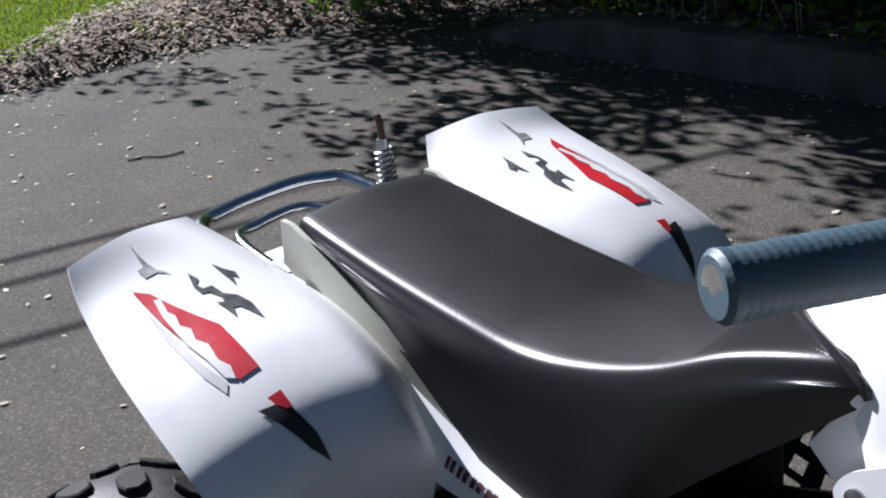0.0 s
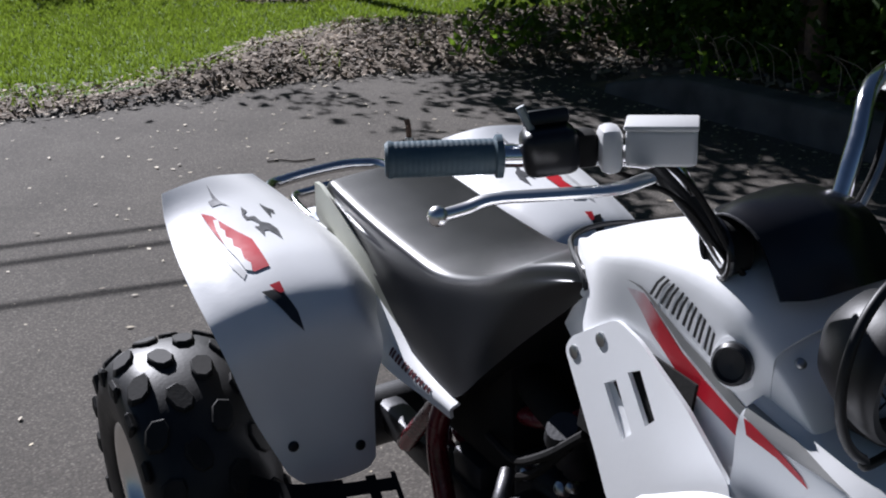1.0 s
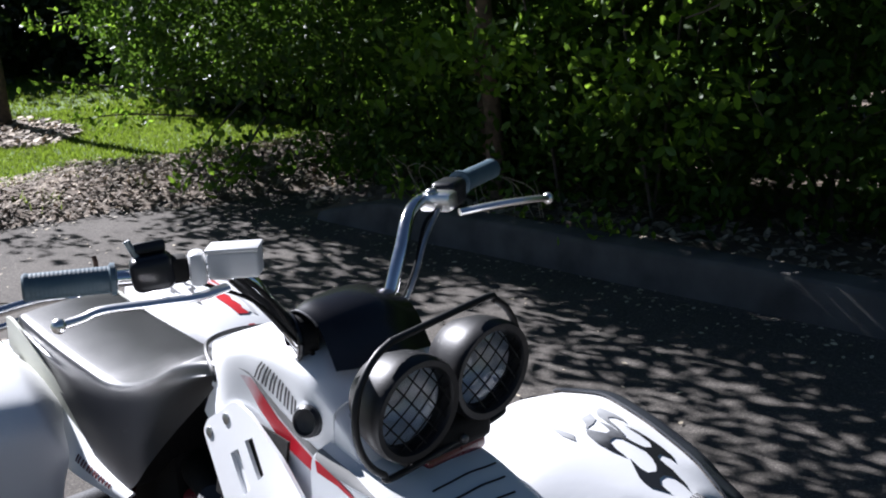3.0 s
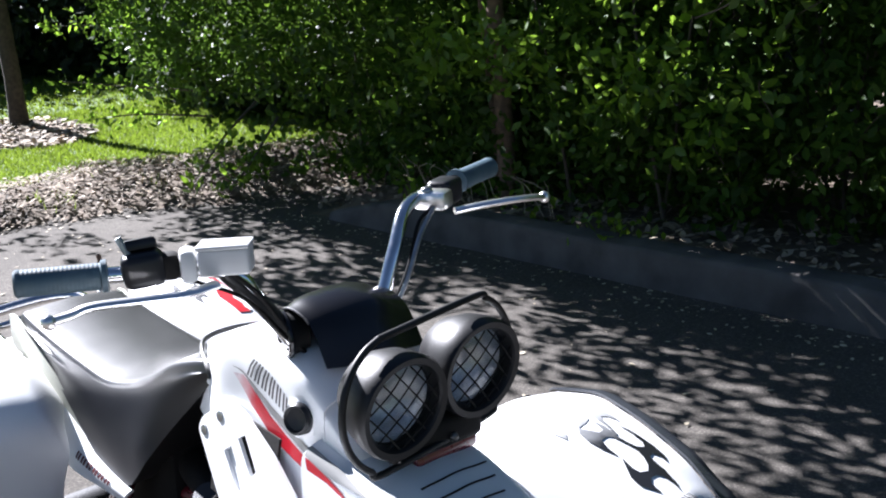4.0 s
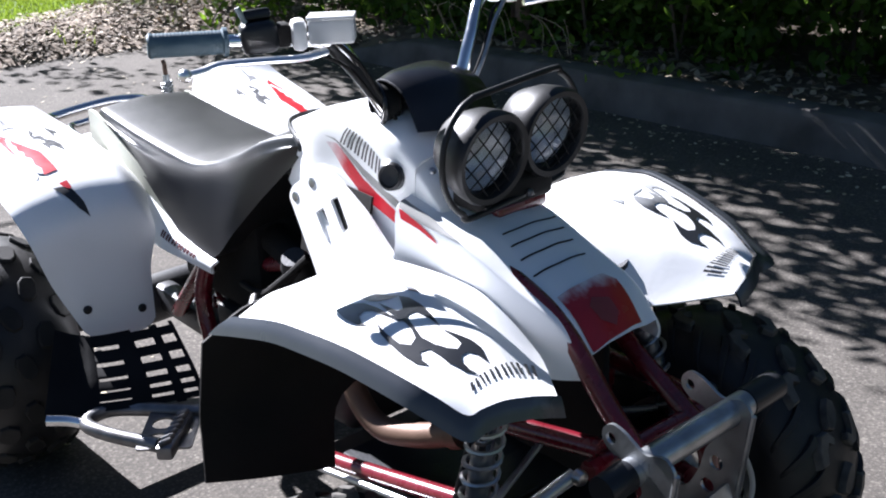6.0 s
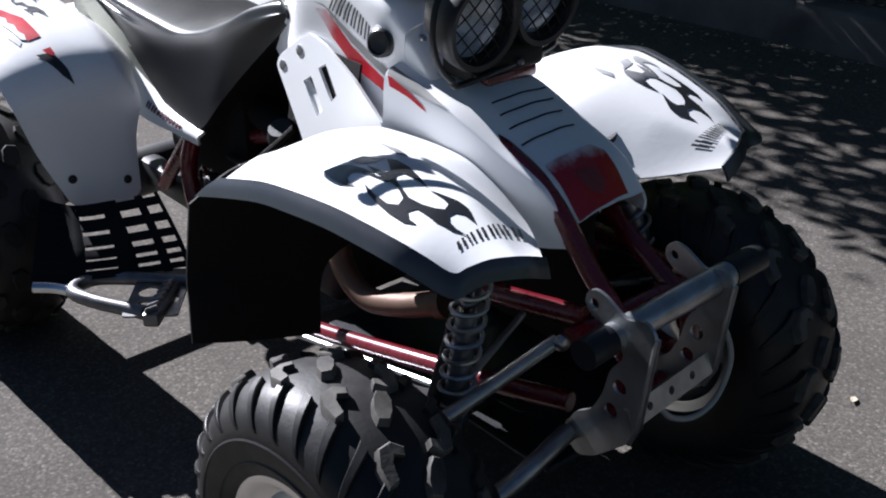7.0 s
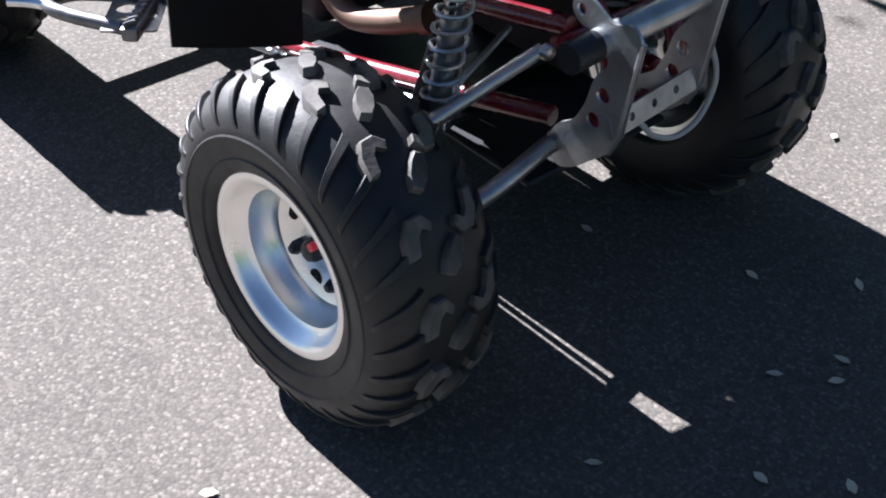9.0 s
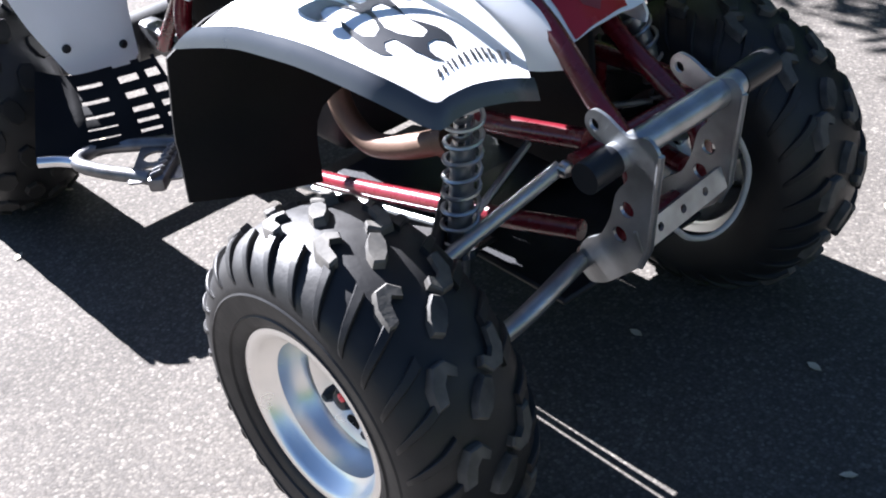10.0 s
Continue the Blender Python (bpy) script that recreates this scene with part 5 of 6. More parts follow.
# ---- engine ----
engine = part("engine", box(0.30, 0.20, 0.20, 0.03, 3, (-0.13, 0, 0.32)), DARK_METAL, bike, "dark finned engine under the tank")
cyl = part("cylinder", box(0.13, 0.12, 0.16, 0.015, 2, (0.02, 0, 0.47)), DARK_METAL, engine)
for k in range(7):
    part("fin", box(0.17, 0.16, 0.006, 0.002, 1, (0.02, 0, 0.405 + 0.021 * k)), DARK_METAL, cyl)
part("clutch_cover", turned(lathe([(0.001, -0.03), (0.06, -0.03), (0.085, -0.015), (0.09, 0.01)], 28, "y"), Matrix.Translation((-0.17, -0.115, 0.31))), DARK_METAL, engine)
part("carburettor", turned(lathe([(0.001, -0.05), (0.024, -0.05), (0.024, -0.02), (0.03, -0.018), (0.03, 0.03), (0.022, 0.05), (0.001, 0.05)], 18, "z"), Matrix.Translation((-0.12, -0.09, 0.50)) @ pose(0, 0, 0, 25, 15, 0)), DARK_METAL, engine)
part("intake_boot", tube([(-0.14, -0.06, 0.50), (-0.24, -0.05, 0.51), (-0.34, -0.03, 0.52)], 0.032, 14, 12), MATT_BLACK, engine)
part("air_box", box(0.34, 0.20, 0.24, 0.03, 2, (-0.45, 0.01, 0.46)), MATT_BLACK, bike)
swing = part("swing_arm", box(0.50, 0.05, 0.06, 0.012, 2, (-0.53, -0.085, 0.265)), DARK_METAL, bike)
part("swing_beam", box(0.50, 0.05, 0.06, 0.012, 2, (-0.53, 0.085, 0.265)), DARK_METAL, swing)
part("swing_bridge", box(0.10, 0.20, 0.10, 0.02, 2, (-0.42, 0, 0.29)), DARK_METAL, swing)
part("axle_carrier", tube([(-0.769, -0.13, 0.249), (-0.776, 0.13, 0.249)], 0.055, 20), DARK_METAL, swing)
rear_shock = part("rear_shock", tube([(-0.55, -0.03, 0.27), (-0.36, -0.03, 0.52)], 0.018, 12), STEEL, bike)
part("coil_spring", spring((-0.54, -0.03, 0.285), (-0.38, -0.03, 0.495), 0.034, 0.006, 7), RED_PAINT, rear_shock)
part("muffler", tube([(-0.38, 0.12, 0.40), (-0.50, 0.13, 0.42), (-0.95, 0.14, 0.44)], 0.05, 20, 14), DARK_METAL, bike)
# black sheet added as built-in shade behind the pipe and tubes
part("shade_panel", box(0.50, 0.012, 0.26, 0.004, 1, (0.30, 0.0, 0.455)), MATT_BLACK, bike)
part("header_pipe", tube([(0.075, -0.11, 0.455), (0.072, -0.122, 0.40), (0.095, -0.128, 0.345), (0.155, -0.126, 0.312), (0.25, -0.120, 0.335), (0.345, -0.105, 0.375)], 0.021, 14, 40), RUSTY, bike, "heat-browned exhaust header pipe")
part("pipe_clamp", tube([(0.325, -0.109, 0.366), (0.345, -0.105, 0.375)], 0.026, 14), RUSTY, bike)
for x, z, r in ((-0.10, 0.455, 0.012), (-0.075, 0.47, 0.009), (-0.155, 0.47, 0.010), (-0.19, 0.43, 0.011), (-0.05, 0.44, 0.008)):
    part("engine_bolt", dome(r, 0.014, (x, -0.115, z), (0.2, -1, 0.5)), BOLT, engine)
for pts in ([(-0.08, -0.12, 0.53), (-0.16, -0.125, 0.45), (-0.24, -0.12, 0.40), (-0.30, -0.11, 0.33)], [(-0.05, -0.115, 0.56), (-0.12, -0.13, 0.50), (-0.22, -0.12, 0.44), (-0.33, -0.10, 0.42)]):
    part("engine_hose", tube(pts, 0.007, 8, 24), MATT_BLACK, engine)
part("starter_motor", tube([(-0.02, -0.10, 0.40), (-0.02, -0.165, 0.395)], 0.026, 16), STEEL, engine)

# ---- foot rests, heel nets, rear rack parts ----
for s in (-1, 1):
    Y = lambda pts: [(x, -y * s, z) for x, y, z in pts]
    peg = part("foot_rest", tube(Y([(-0.10, -0.19, 0.30), (-0.14, -0.235, 0.262), (-0.20, -0.27, 0.252), (-0.31, -0.36, 0.248), (-0.345, -0.41, 0.248), (-0.325, -0.455, 0.248), (-0.26, -0.44, 0.248), (-0.16, -0.39, 0.248)]), 0.0135, 12, 50), SHADED_STEEL, bike, "bare steel foot rest with a perforated plate")
    part("upright_guard", tube(Y([(-0.14, -0.235, 0.262), (-0.115, -0.235, 0.33), (-0.13, -0.20, 0.43), (-0.17, -0.16, 0.46)]), 0.011, 10, 24), SHADED_STEEL, peg)
    bm = plate(rounded([(-0.09, -0.05), (0.09, -0.05), (0.09, 0.05), (-0.09, 0.05)], 0.008), 0.004, holes=[(-0.055, 0.018, 0.02), (0.0, 0.018, 0.02), (0.055, 0.018, 0.02), (-0.03, -0.028, 0.014), (0.03, -0.028, 0.014)])
    part("tread_plate", turned(bm, Matrix.Translation((-0.215, -0.335 * -s, 0.245)) @ pose(0, 0, 0, 90, 0, -38 * -s)), SHADED_STEEL, peg, smooth=False)
    part("peg", turned(box(0.13, 0.03, 0.026, 0.005, 2), Matrix.Translation((-0.165, -0.355 * -s, 0.252)) @ pose(0, 0, 0, 0, 0, -45 * -s)), SHADED_STEEL, peg)
    for k in range(7):
        a = radians(-45 * -s)
        part("peg_tooth", box(0.008, 0.026, 0.012, 0.003, 1, (-0.165 + (k - 3) * 0.017 * math.cos(a), -0.355 * -s + (k - 3) * 0.017 * math.sin(a), 0.268)), SHADED_STEEL, peg)
    part("nerf_tip", tube(Y([(-0.325, -0.455, 0.248), (-0.36, -0.475, 0.248), (-0.385, -0.505, 0.25)]), 0.0115, 12, 10), CHROME, peg)
    # heel guard: a slotted black sheet that leans back from the foot rest to the fender
    heel = Sheet([Y([(-0.395, -0.505, 0.258), (-0.345, -0.43, 0.255), (-0.29, -0.34, 0.258), (-0.245, -0.25, 0.262)]),
                  Y([(-0.43, -0.475, 0.305), (-0.385, -0.405, 0.295), (-0.34, -0.325, 0.298), (-0.30, -0.24, 0.302)]),
                  Y([(-0.50, -0.425, 0.37), (-0.48, -0.37, 0.345), (-0.45, -0.30, 0.345), (-0.42, -0.22, 0.35)])])

    def strap(u0, u1, v0, v1):
        t = bmesh.new()
        n, m = 6, 6
        sheet = [[[t.verts.new(heel.at(u0 + (u1 - u0) * a / n, v0 + (v1 - v0) * b / m) + np.array((k * 0.004, 0, -k * 0.003))) for b in range(m + 1)] for a in range(n + 1)] for k in (0, 1)]
        for a in range(n):
            for b in range(m):
                for g in sheet:
                    t.faces.new((g[a][b], g[a + 1][b], g[a + 1][b + 1], g[a][b + 1]))
        edge = [(a, 0) for a in range(n)] + [(n, b) for b in range(m)] + [(a, m) for a in range(n, 0, -1)] + [(0, b) for b in range(m, 0, -1)]
        for k in range(len(edge)):
            (a, b), (c, d) = edge[k], edge[(k + 1) % len(edge)]
            t.faces.new((sheet[0][a][b], sheet[1][a][b], sheet[1][c][d], sheet[0][c][d]))
        return t

    net = part("heel_guard", strap(0.0, 1.0, 0.0, 0.36), HEEL_BLACK, bike, "black plastic slotted heel guard")
    for v0, v1 in ((0.56, 0.68), (0.82, 0.88), (0.97, 1.0)):
        part("strap", strap(0.0, 1.0, v0, v1), HEEL_BLACK, net)
    for k in range(6):
        part("strap", strap(0.03 + 0.172 * k, 0.14 + 0.172 * k, 0.36, 0.56), HEEL_BLACK, net)
        part("strap", strap(0.03 + 0.172 * k, 0.11 + 0.172 * k, 0.68, 0.82), HEEL_BLACK, net)
        part("strap", strap(0.03 + 0.172 * k, 0.10 + 0.172 * k, 0.88, 0.97), HEEL_BLACK, net)

part("grab_bar", tube([(-0.86, -0.16, 0.60), (-0.98, -0.165, 0.61), (-1.13, -0.15, 0.615), (-1.165, -0.10, 0.618), (-1.15, 0.0, 0.63), (-1.13, 0.06, 0.632), (-1.09, 0.095, 0.628), (-0.95, 0.11, 0.61), (-0.86, 0.11, 0.60)], 0.0125, 12, 80), CHROME, bike, "chromed rear grab bar")
part("grab_bar_inner", tube([(-0.90, -0.12, 0.585), (-1.08, -0.115, 0.598), (-1.115, -0.07, 0.60), (-1.10, 0.02, 0.605), (-0.95, 0.06, 0.59)], 0.009, 10, 50), CHROME, bike)
part("rear_tray", box(0.14, 0.22, 0.012, 0.004, 2, (-0.95, -0.03, 0.592)), WHITE, bike)
part("sticker", box(0.05, 0.05, 0.0015, 0, 1, (-0.95, -0.10, 0.6)), material("blue_sticker", (0.35, 0.42, 0.62), 0.4, second=(0.8, 0.8, 0.85), scale=60, amount=1.0), bike)
flag = part("flag_spring", spring((-1.05, 0.135, 0.55), (-1.06, 0.138, 0.675), 0.013, 0.0028, 14), STEEL, bike, "steel whip-flag spring mount")
part("spring_core", tube([(-1.05, 0.135, 0.54), (-1.06, 0.138, 0.69)], 0.009, 10), STEEL, flag)
part("spring_tip", tube([(-1.06, 0.138, 0.68), (-1.062, 0.139, 0.715), (-1.068, 0.139, 0.725)], 0.006, 8), RUSTY, flag)


# ---- plants, litter and what stands behind ----
LEAF = material("hedge_leaf", (0.040, 0.088, 0.010), 0.5, spec=0.27, second=(0.072, 0.138, 0.018), scale=2.5, per_island=0.45, trans=0.38)
# lighter leaf: the look of sunlit sprays is put into its colour
LEAF_BRIGHT = material("sunlit_tone_leaf", (0.085, 0.17, 0.015), 0.42, second=(0.12, 0.21, 0.02), scale=4, per_island=0.35, trans=0.5)
# near-black leaf: the shade inside the woods is put into this colour
SHADED_LEAF = material("shade_toned_leaf", (0.014, 0.032, 0.006), 0.55, second=(0.022, 0.045, 0.009), scale=1.5, per_island=0.4, trans=0.10)
BARK = material("grey_brown_bark", (0.075, 0.058, 0.045), 0.9, second=(0.03, 0.024, 0.02), scale=28, amount=0.8, bump=0.7, bump_scale=40)
TWIG = material("twig_bark", (0.10, 0.08, 0.06), 0.85, second=(0.07, 0.055, 0.045), scale=40, amount=0.7)
GRASS = material("grass_blade", (0.080, 0.130, 0.012), 0.55, second=(0.105, 0.165, 0.02), scale=1.2, per_island=0.35, trans=0.4)
DRY = material("dry_leaf", (0.48, 0.39, 0.29), 0.8, second=(0.10, 0.075, 0.05), scale=5, amount=0.9, per_island=0.5)
DRY_PALE = material("pale_dry_leaf", (0.52, 0.46, 0.36), 0.75, second=(0.30, 0.24, 0.12), scale=30, amount=0.6, per_island=0.4)
rng = np.random.default_rng(7)


def leaf_mesh(name, centres, size, mat, flat=0.0, fold=0.25, spread=0.35, aspect=0.48):
    """Many small folded leaves, each of two faces along a midrib. flat: 1 lays them down, 0 turns them at random."""
    c = np.asarray(centres, float)
    n = len(c)
    d = rng.normal(size=(n, 3))
    d[:, 2] *= 1 - flat
    d[:, 2] -= 0.25 * (1 - flat)
    d /= np.linalg.norm(d, axis=1)[:, None]
    up = rng.normal(size=(n, 3)) * (1 - flat * 0.75)
    up[:, 2] += 0.5 + 2 * flat
    side = np.cross(d, up)
    side /= np.linalg.norm(side, axis=1)[:, None] + 1e-9
    nrm = np.cross(side, d)
    s = size * (1 + spread * rng.uniform(-1, 1, n))[:, None]
    base, tip = c - d * s * 0.5, c + d * s * 0.5
    mid = c + nrm * s * fold * -0.3
    w = s * aspect * 0.5
    up1 = nrm * s * fold * 0.40
    a, b = mid - d * s * 0.16, mid + d * s * 0.18
    v = np.stack([base, a + side * w + up1, b + side * w * 0.86 + up1, tip, b - side * w * 0.86 + up1, a - side * w + up1], 1).reshape(-1, 3)
    i = np.arange(n)[:, None] * 6
    faces = np.concatenate([i + np.array([[0, 1, 2, 3]]), i + np.array([[0, 3, 4, 5]])], 0)
    me = bpy.data.meshes.new(name)
    me.from_pydata(v.tolist(), [], faces.tolist())
    me.materials.append(mat)
    return me


def clumps(lo, hi, count, each, radius, keep=None):
    """Leaf places in loose bunches inside a box."""
    lo, hi = np.array(lo), np.array(hi)
    out = []
    for _ in range(count):
        p = lo + rng.random(3) * (hi - lo)
        if keep and not keep(p):
            continue
        out.append(p + rng.normal(size=(each, 3)) * radius * rng.uniform(0.6, 1.3))
    return np.concatenate(out) if out else np.zeros((0, 3))


def shrub(label, lo, hi, count, each, radius, size, keep=None, stems=9, bright=0, group="hedge shrubs"):
    lo, hi = np.array(lo, float), np.array(hi, float)
    base = new("shrub")
    base.location = ((lo[0] + hi[0]) / 2, (lo[1] + hi[1]) / 2, 0.1)
    tagged(base, label, "shrub", group)
    pts = clumps(lo, hi, count, each, radius, keep)
    pts = pts[pts[:, 2] > 0.14]
    ob = new("foliage", leaf_mesh("foliage", pts - np.array(base.location), size, LEAF))
    ob.parent = base
    if bright:
        k = rng.choice(len(pts), bright)
        ob2 = new("sunlit_tone_foliage", leaf_mesh("sunlit_tone_foliage", pts[k] + rng.normal(size=(bright, 3)) * 0.03 - np.array(base.location), size * 1.05, LEAF_BRIGHT))
        ob2.parent = base
    for i in range(stems):
        a = np.array((rng.uniform(lo[0], hi[0]), rng.uniform(lo[1] + 0.45, hi[1]), 0.05))
        b = a + np.array((rng.uniform(-0.4, 0.4), rng.uniform(-0.35, 0.2), rng.uniform(0.7, 1.5)))
        m = (a + b) / 2 + rng.normal(size=3) * 0.06
        part("stem", tube([tuple(q - np.array(base.location)) for q in (a, m, b)], (0.010, 0.004), 6, 8), TWIG, base)
    return base


TREE_AT = (-2.74, 2.98)


def front_of(y0, wave=0.36):
    """Keeps clumps behind an uneven front, cleared toward the camera to show the trunk."""
    def keep(p):
        dx, dy = p[0] - TREE_AT[0], p[1] - TREE_AT[1]
        if p[2] > 0.42 and dx * 0.735 - dy * 0.678 > -0.14 and abs(dx * 0.678 + dy * 0.735) < 0.19:
            return False
        f = y0(p[0]) + wave * noise.noise(Vector((p[0] * 1.7, 0, p[2] * 2.1))) + 0.16 * noise.noise(Vector((p[0] * 4.4, 3, p[2] * 4.4)))
        return p[1] > f and (p[1] - f < 0.25 or rng.random() < 0.55)
    return keep


hedge_front = front_of(lambda x: kerb_y(x) + 0.40, 0.50)
for x0, x1 in ((-4.1, -2.9), (-3.0, -1.7), (-1.8, -0.4), (-0.5, 1.0), (0.9, 2.6)):
    shrub("dense dark green leafy hedge shrub behind the kerb", (x0, kerb_y(x0) + 0.05, 0.1), (x1, kerb_y(x0) + 1.5, 2.3), 1150, 30, 0.085, 0.056, hedge_front, 8, 1000)
# the bush where the kerb ends, leaning over the litter
def bush_keep(p):
    """A rounded bush whose arching side hangs over the lawn and leaves it open below."""
    low = 0.14 if p[0] > -4.62 else 0.60 + 0.16 * noise.noise(Vector((p[0] * 3, p[1] * 3, 2))) + 0.06 * max(0, -5.2 - p[0])
    rise = p[2] - 0.9 if p[2] > 0.9 or p[0] < -4.8 else 0.0
    body = ((p[0] + 5.35) / 1.55) ** 2 + ((p[1] - 3.4) / 1.1) ** 2 + (rise / 1.1) ** 2
    return p[2] > low and body < 1 + 0.75 * noise.noise(Vector(p * 2.2)) and noise.noise(Vector(p * 3.1)) > -0.22


bush = shrub("broad green bush with arching branches over leaf litter", (-7.2, 2.15, 0.12), (-3.7, 4.6, 2.5), 3800, 20, 0.085, 0.056, bush_keep, 0, 800, group="")
for a, m, b in (((-5.6, 2.9, 0.55), (-6.1, 2.55, 0.60), (-6.6, 2.2, 0.66)), ((-5.5, 2.8, 0.4), (-6.0, 2.5, 0.42), (-6.4, 2.3, 0.38)), ((-5.6, 2.8, 0.9), (-6.2, 2.5, 1.02), (-6.8, 2.2, 1.05)), ((-4.3, 2.6, 0.5), (-4.2, 2.35, 0.3), (-4.25, 2.2, 0.12)), ((-4.5, 2.6, 0.6), (-4.45, 2.3, 0.4), (-4.5, 2.1, 0.15))):
    o = np.array(bush.location)
    part("branch", tube([tuple(np.array(q) - o) for q in (a, m, b)], (0.009, 0.003), 6, 10), TWIG, bush)
    pts = np.array(spline([a, m, b], 24))[8:]
    pts = np.repeat(pts, 5, 0) + rng.normal(size=(len(pts) * 5, 3)) * 0.05
    ob = new("foliage", leaf_mesh("foliage", pts - o, 0.055, LEAF_BRIGHT))
    ob.parent = bush

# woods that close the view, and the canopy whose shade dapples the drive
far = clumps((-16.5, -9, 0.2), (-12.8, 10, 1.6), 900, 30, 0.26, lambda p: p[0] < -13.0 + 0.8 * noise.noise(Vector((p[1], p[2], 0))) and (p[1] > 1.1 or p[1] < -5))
tagged(new("woods", leaf_mesh("woods", far, 0.20, SHADED_LEAF)), "dark leafy woods closing the lawn", "woods", kind="stuff")
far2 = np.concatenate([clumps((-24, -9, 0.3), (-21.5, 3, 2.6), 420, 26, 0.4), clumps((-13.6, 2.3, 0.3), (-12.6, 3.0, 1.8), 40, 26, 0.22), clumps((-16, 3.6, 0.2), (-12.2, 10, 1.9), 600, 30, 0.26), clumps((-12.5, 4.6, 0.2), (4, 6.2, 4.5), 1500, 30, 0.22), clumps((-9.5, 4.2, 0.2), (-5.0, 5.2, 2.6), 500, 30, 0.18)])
tagged(new("thicket", leaf_mesh("thicket", far2, 0.18, SHADED_LEAF)), "dense shaded thicket behind the hedge", "thicket", kind="stuff")


def canopy_keep(p):
    k = p[2]
    x, y = p[0] + 1.48 * k, p[1] + 0.10 * k
    shade = y > (1.35 if x < -2.1 else 2.15 if x < -1.45 else 1.62 if x < -0.5 else 1.52) + 0.35 * noise.noise(Vector((x * 0.8, y, 1))) and x < 1.3
    if x < -3.0:
        shade = (y > 1.9 if x < -4.6 else shade) and noise.noise(Vector((x * 1.1, y * 1.4, 5))) > -0.1
        shade = shade or (y > 0.75 and noise.noise(Vector((x * 1.1, y * 1.4, 5))) > 0.22 and -4.9 < x)
    if -2.6 < x < -1.4 and y > 2.4:
        return False
    if y > kerb_y(x) + 0.14 and x > -4.6:
        return False
    dense = y > 2.15 and x > -3.6
    return shade and (dense or noise.noise(Vector((x * 1.6, y * 1.6, 9))) > (-0.11 if x < -0.5 else -0.5))


BARK_PALE = material("pale_brown_bark", (0.27, 0.175, 0.12), 0.9, second=(0.08, 0.06, 0.045), scale=30, amount=0.7, bump=0.5, bump_scale=40)


def tree(label, at, r, lean, crown=None, size=0.07, bark=BARK, tall=True):
    base = new("tree")
    base.location = at
    tagged(base, label, "tree")
    pts = [(0, 0, -0.1), (lean * 0.1, 0.01, 0.5), (lean * 0.4, 0.0, 1.6), (lean, 0.05, 3.2)] if tall else [(0, 0, -0.1), (lean * 0.1, 0.01, 0.5), (lean * 0.4, 0.0, 1.5)]
    bm = tube(pts, (r, r * 0.7), 14, 16)
    for v in bm.verts:
        f = 1 + 0.5 * max(0, 0.22 - v.co.z)
        v.co.x, v.co.y = v.co.x * f, v.co.y * f
        v.co += Vector(noise.noise_vector(v.co * 9)) * r * 0.08
    trunk = part("trunk", bm, bark, base)
    for i in range(4 if tall else 0):
        a = i * 1.7 + lean
        part("limb", tube([(lean * 0.8, 0, 2.4 + 0.2 * i), (lean + 0.5 * math.cos(a), 0.5 * math.sin(a), 3.1 + 0.2 * i), (lean + 1.2 * math.cos(a), 1.2 * math.sin(a), 3.6 + 0.25 * i)], (r * 0.45, r * 0.15), 8, 10), BARK, trunk)
    if crown is not None and len(crown):
        ob = new("crown", leaf_mesh("crown", crown - np.array(at), size, LEAF))
        ob.parent = base
    return base


# unseen crown; its second and third clump sets are added to shade the kerb
shade = np.concatenate([clumps((-9.0, 0.3, 1.62), (-1.2, 4.6, 2.9), 2600, 16, 0.12, canopy_keep), clumps((-6.5, 2.1, 1.65), (-1.0, 2.9, 2.9), 1200, 18, 0.14, lambda p: 2.1 < p[1] + 0.1 * p[2] < kerb_y(p[0] + 1.48 * p[2]) + 0.10 and -1.4 < p[0] + 1.48 * p[2] < 2.6),
    clumps((-8.0, 2.1, 1.9), (-4.2, 3.0, 2.9), 900, 18, 0.10, lambda p: -0.22 < p[1] + 0.065 * p[2] - kerb_y(p[0] + 1.48 * p[2]) < 0.12 and -3.9 < p[0] + 1.48 * p[2] < -1.2)])
tree("slim hedge tree with grey-brown bark among dark leaves", (TREE_AT[0], TREE_AT[1], 0.1), 0.05, -0.15, shade, 0.07, BARK_PALE)
# more unseen foliage, put in to hold sunlight off the hedge
tall = np.concatenate([clumps((-7.6, 3.6, 2.3), (-3.6, 5.0, 4.8), 40, 26, 0.2), clumps((-3.8, 3.4, 2.0), (-0.5, 4.6, 3.2), 30, 26, 0.18)])
tree("slim hedge tree with grey-brown bark among dark leaves", (TREE_AT[0] - 0.12, TREE_AT[1] + 0.06, 0.1), 0.032, -0.3, tall, 0.1, BARK_PALE)
lawn_crown = clumps((-10.2, 1.9, 3.6), (-8.2, 3.8, 5.2), 60, 26, 0.2)
tree("straight dark-barked tree in a ring of wood chips on the lawn", (-9.05, 2.68, 0.09), 0.085, -0.25, lawn_crown, 0.09)
tree("small dark tree at the far side of the lawn", (-11.9, 1.75, 0.14), 0.09, 0.3, clumps((-13.4, 0.4, 0.7), (-11.2, 2.9, 1.9), 150, 26, 0.2), 0.09, BARK, False)
# unseen thicket added behind the camera to dim the sky light
tagged(new("thicket", leaf_mesh("thicket", clumps((7.0, -9, 0.2), (9.5, 6, 1.8), 600, 30, 0.3), 0.15, LEAF)), "added unseen leafy thicket that holds off low sky light", "thicket", kind="stuff")
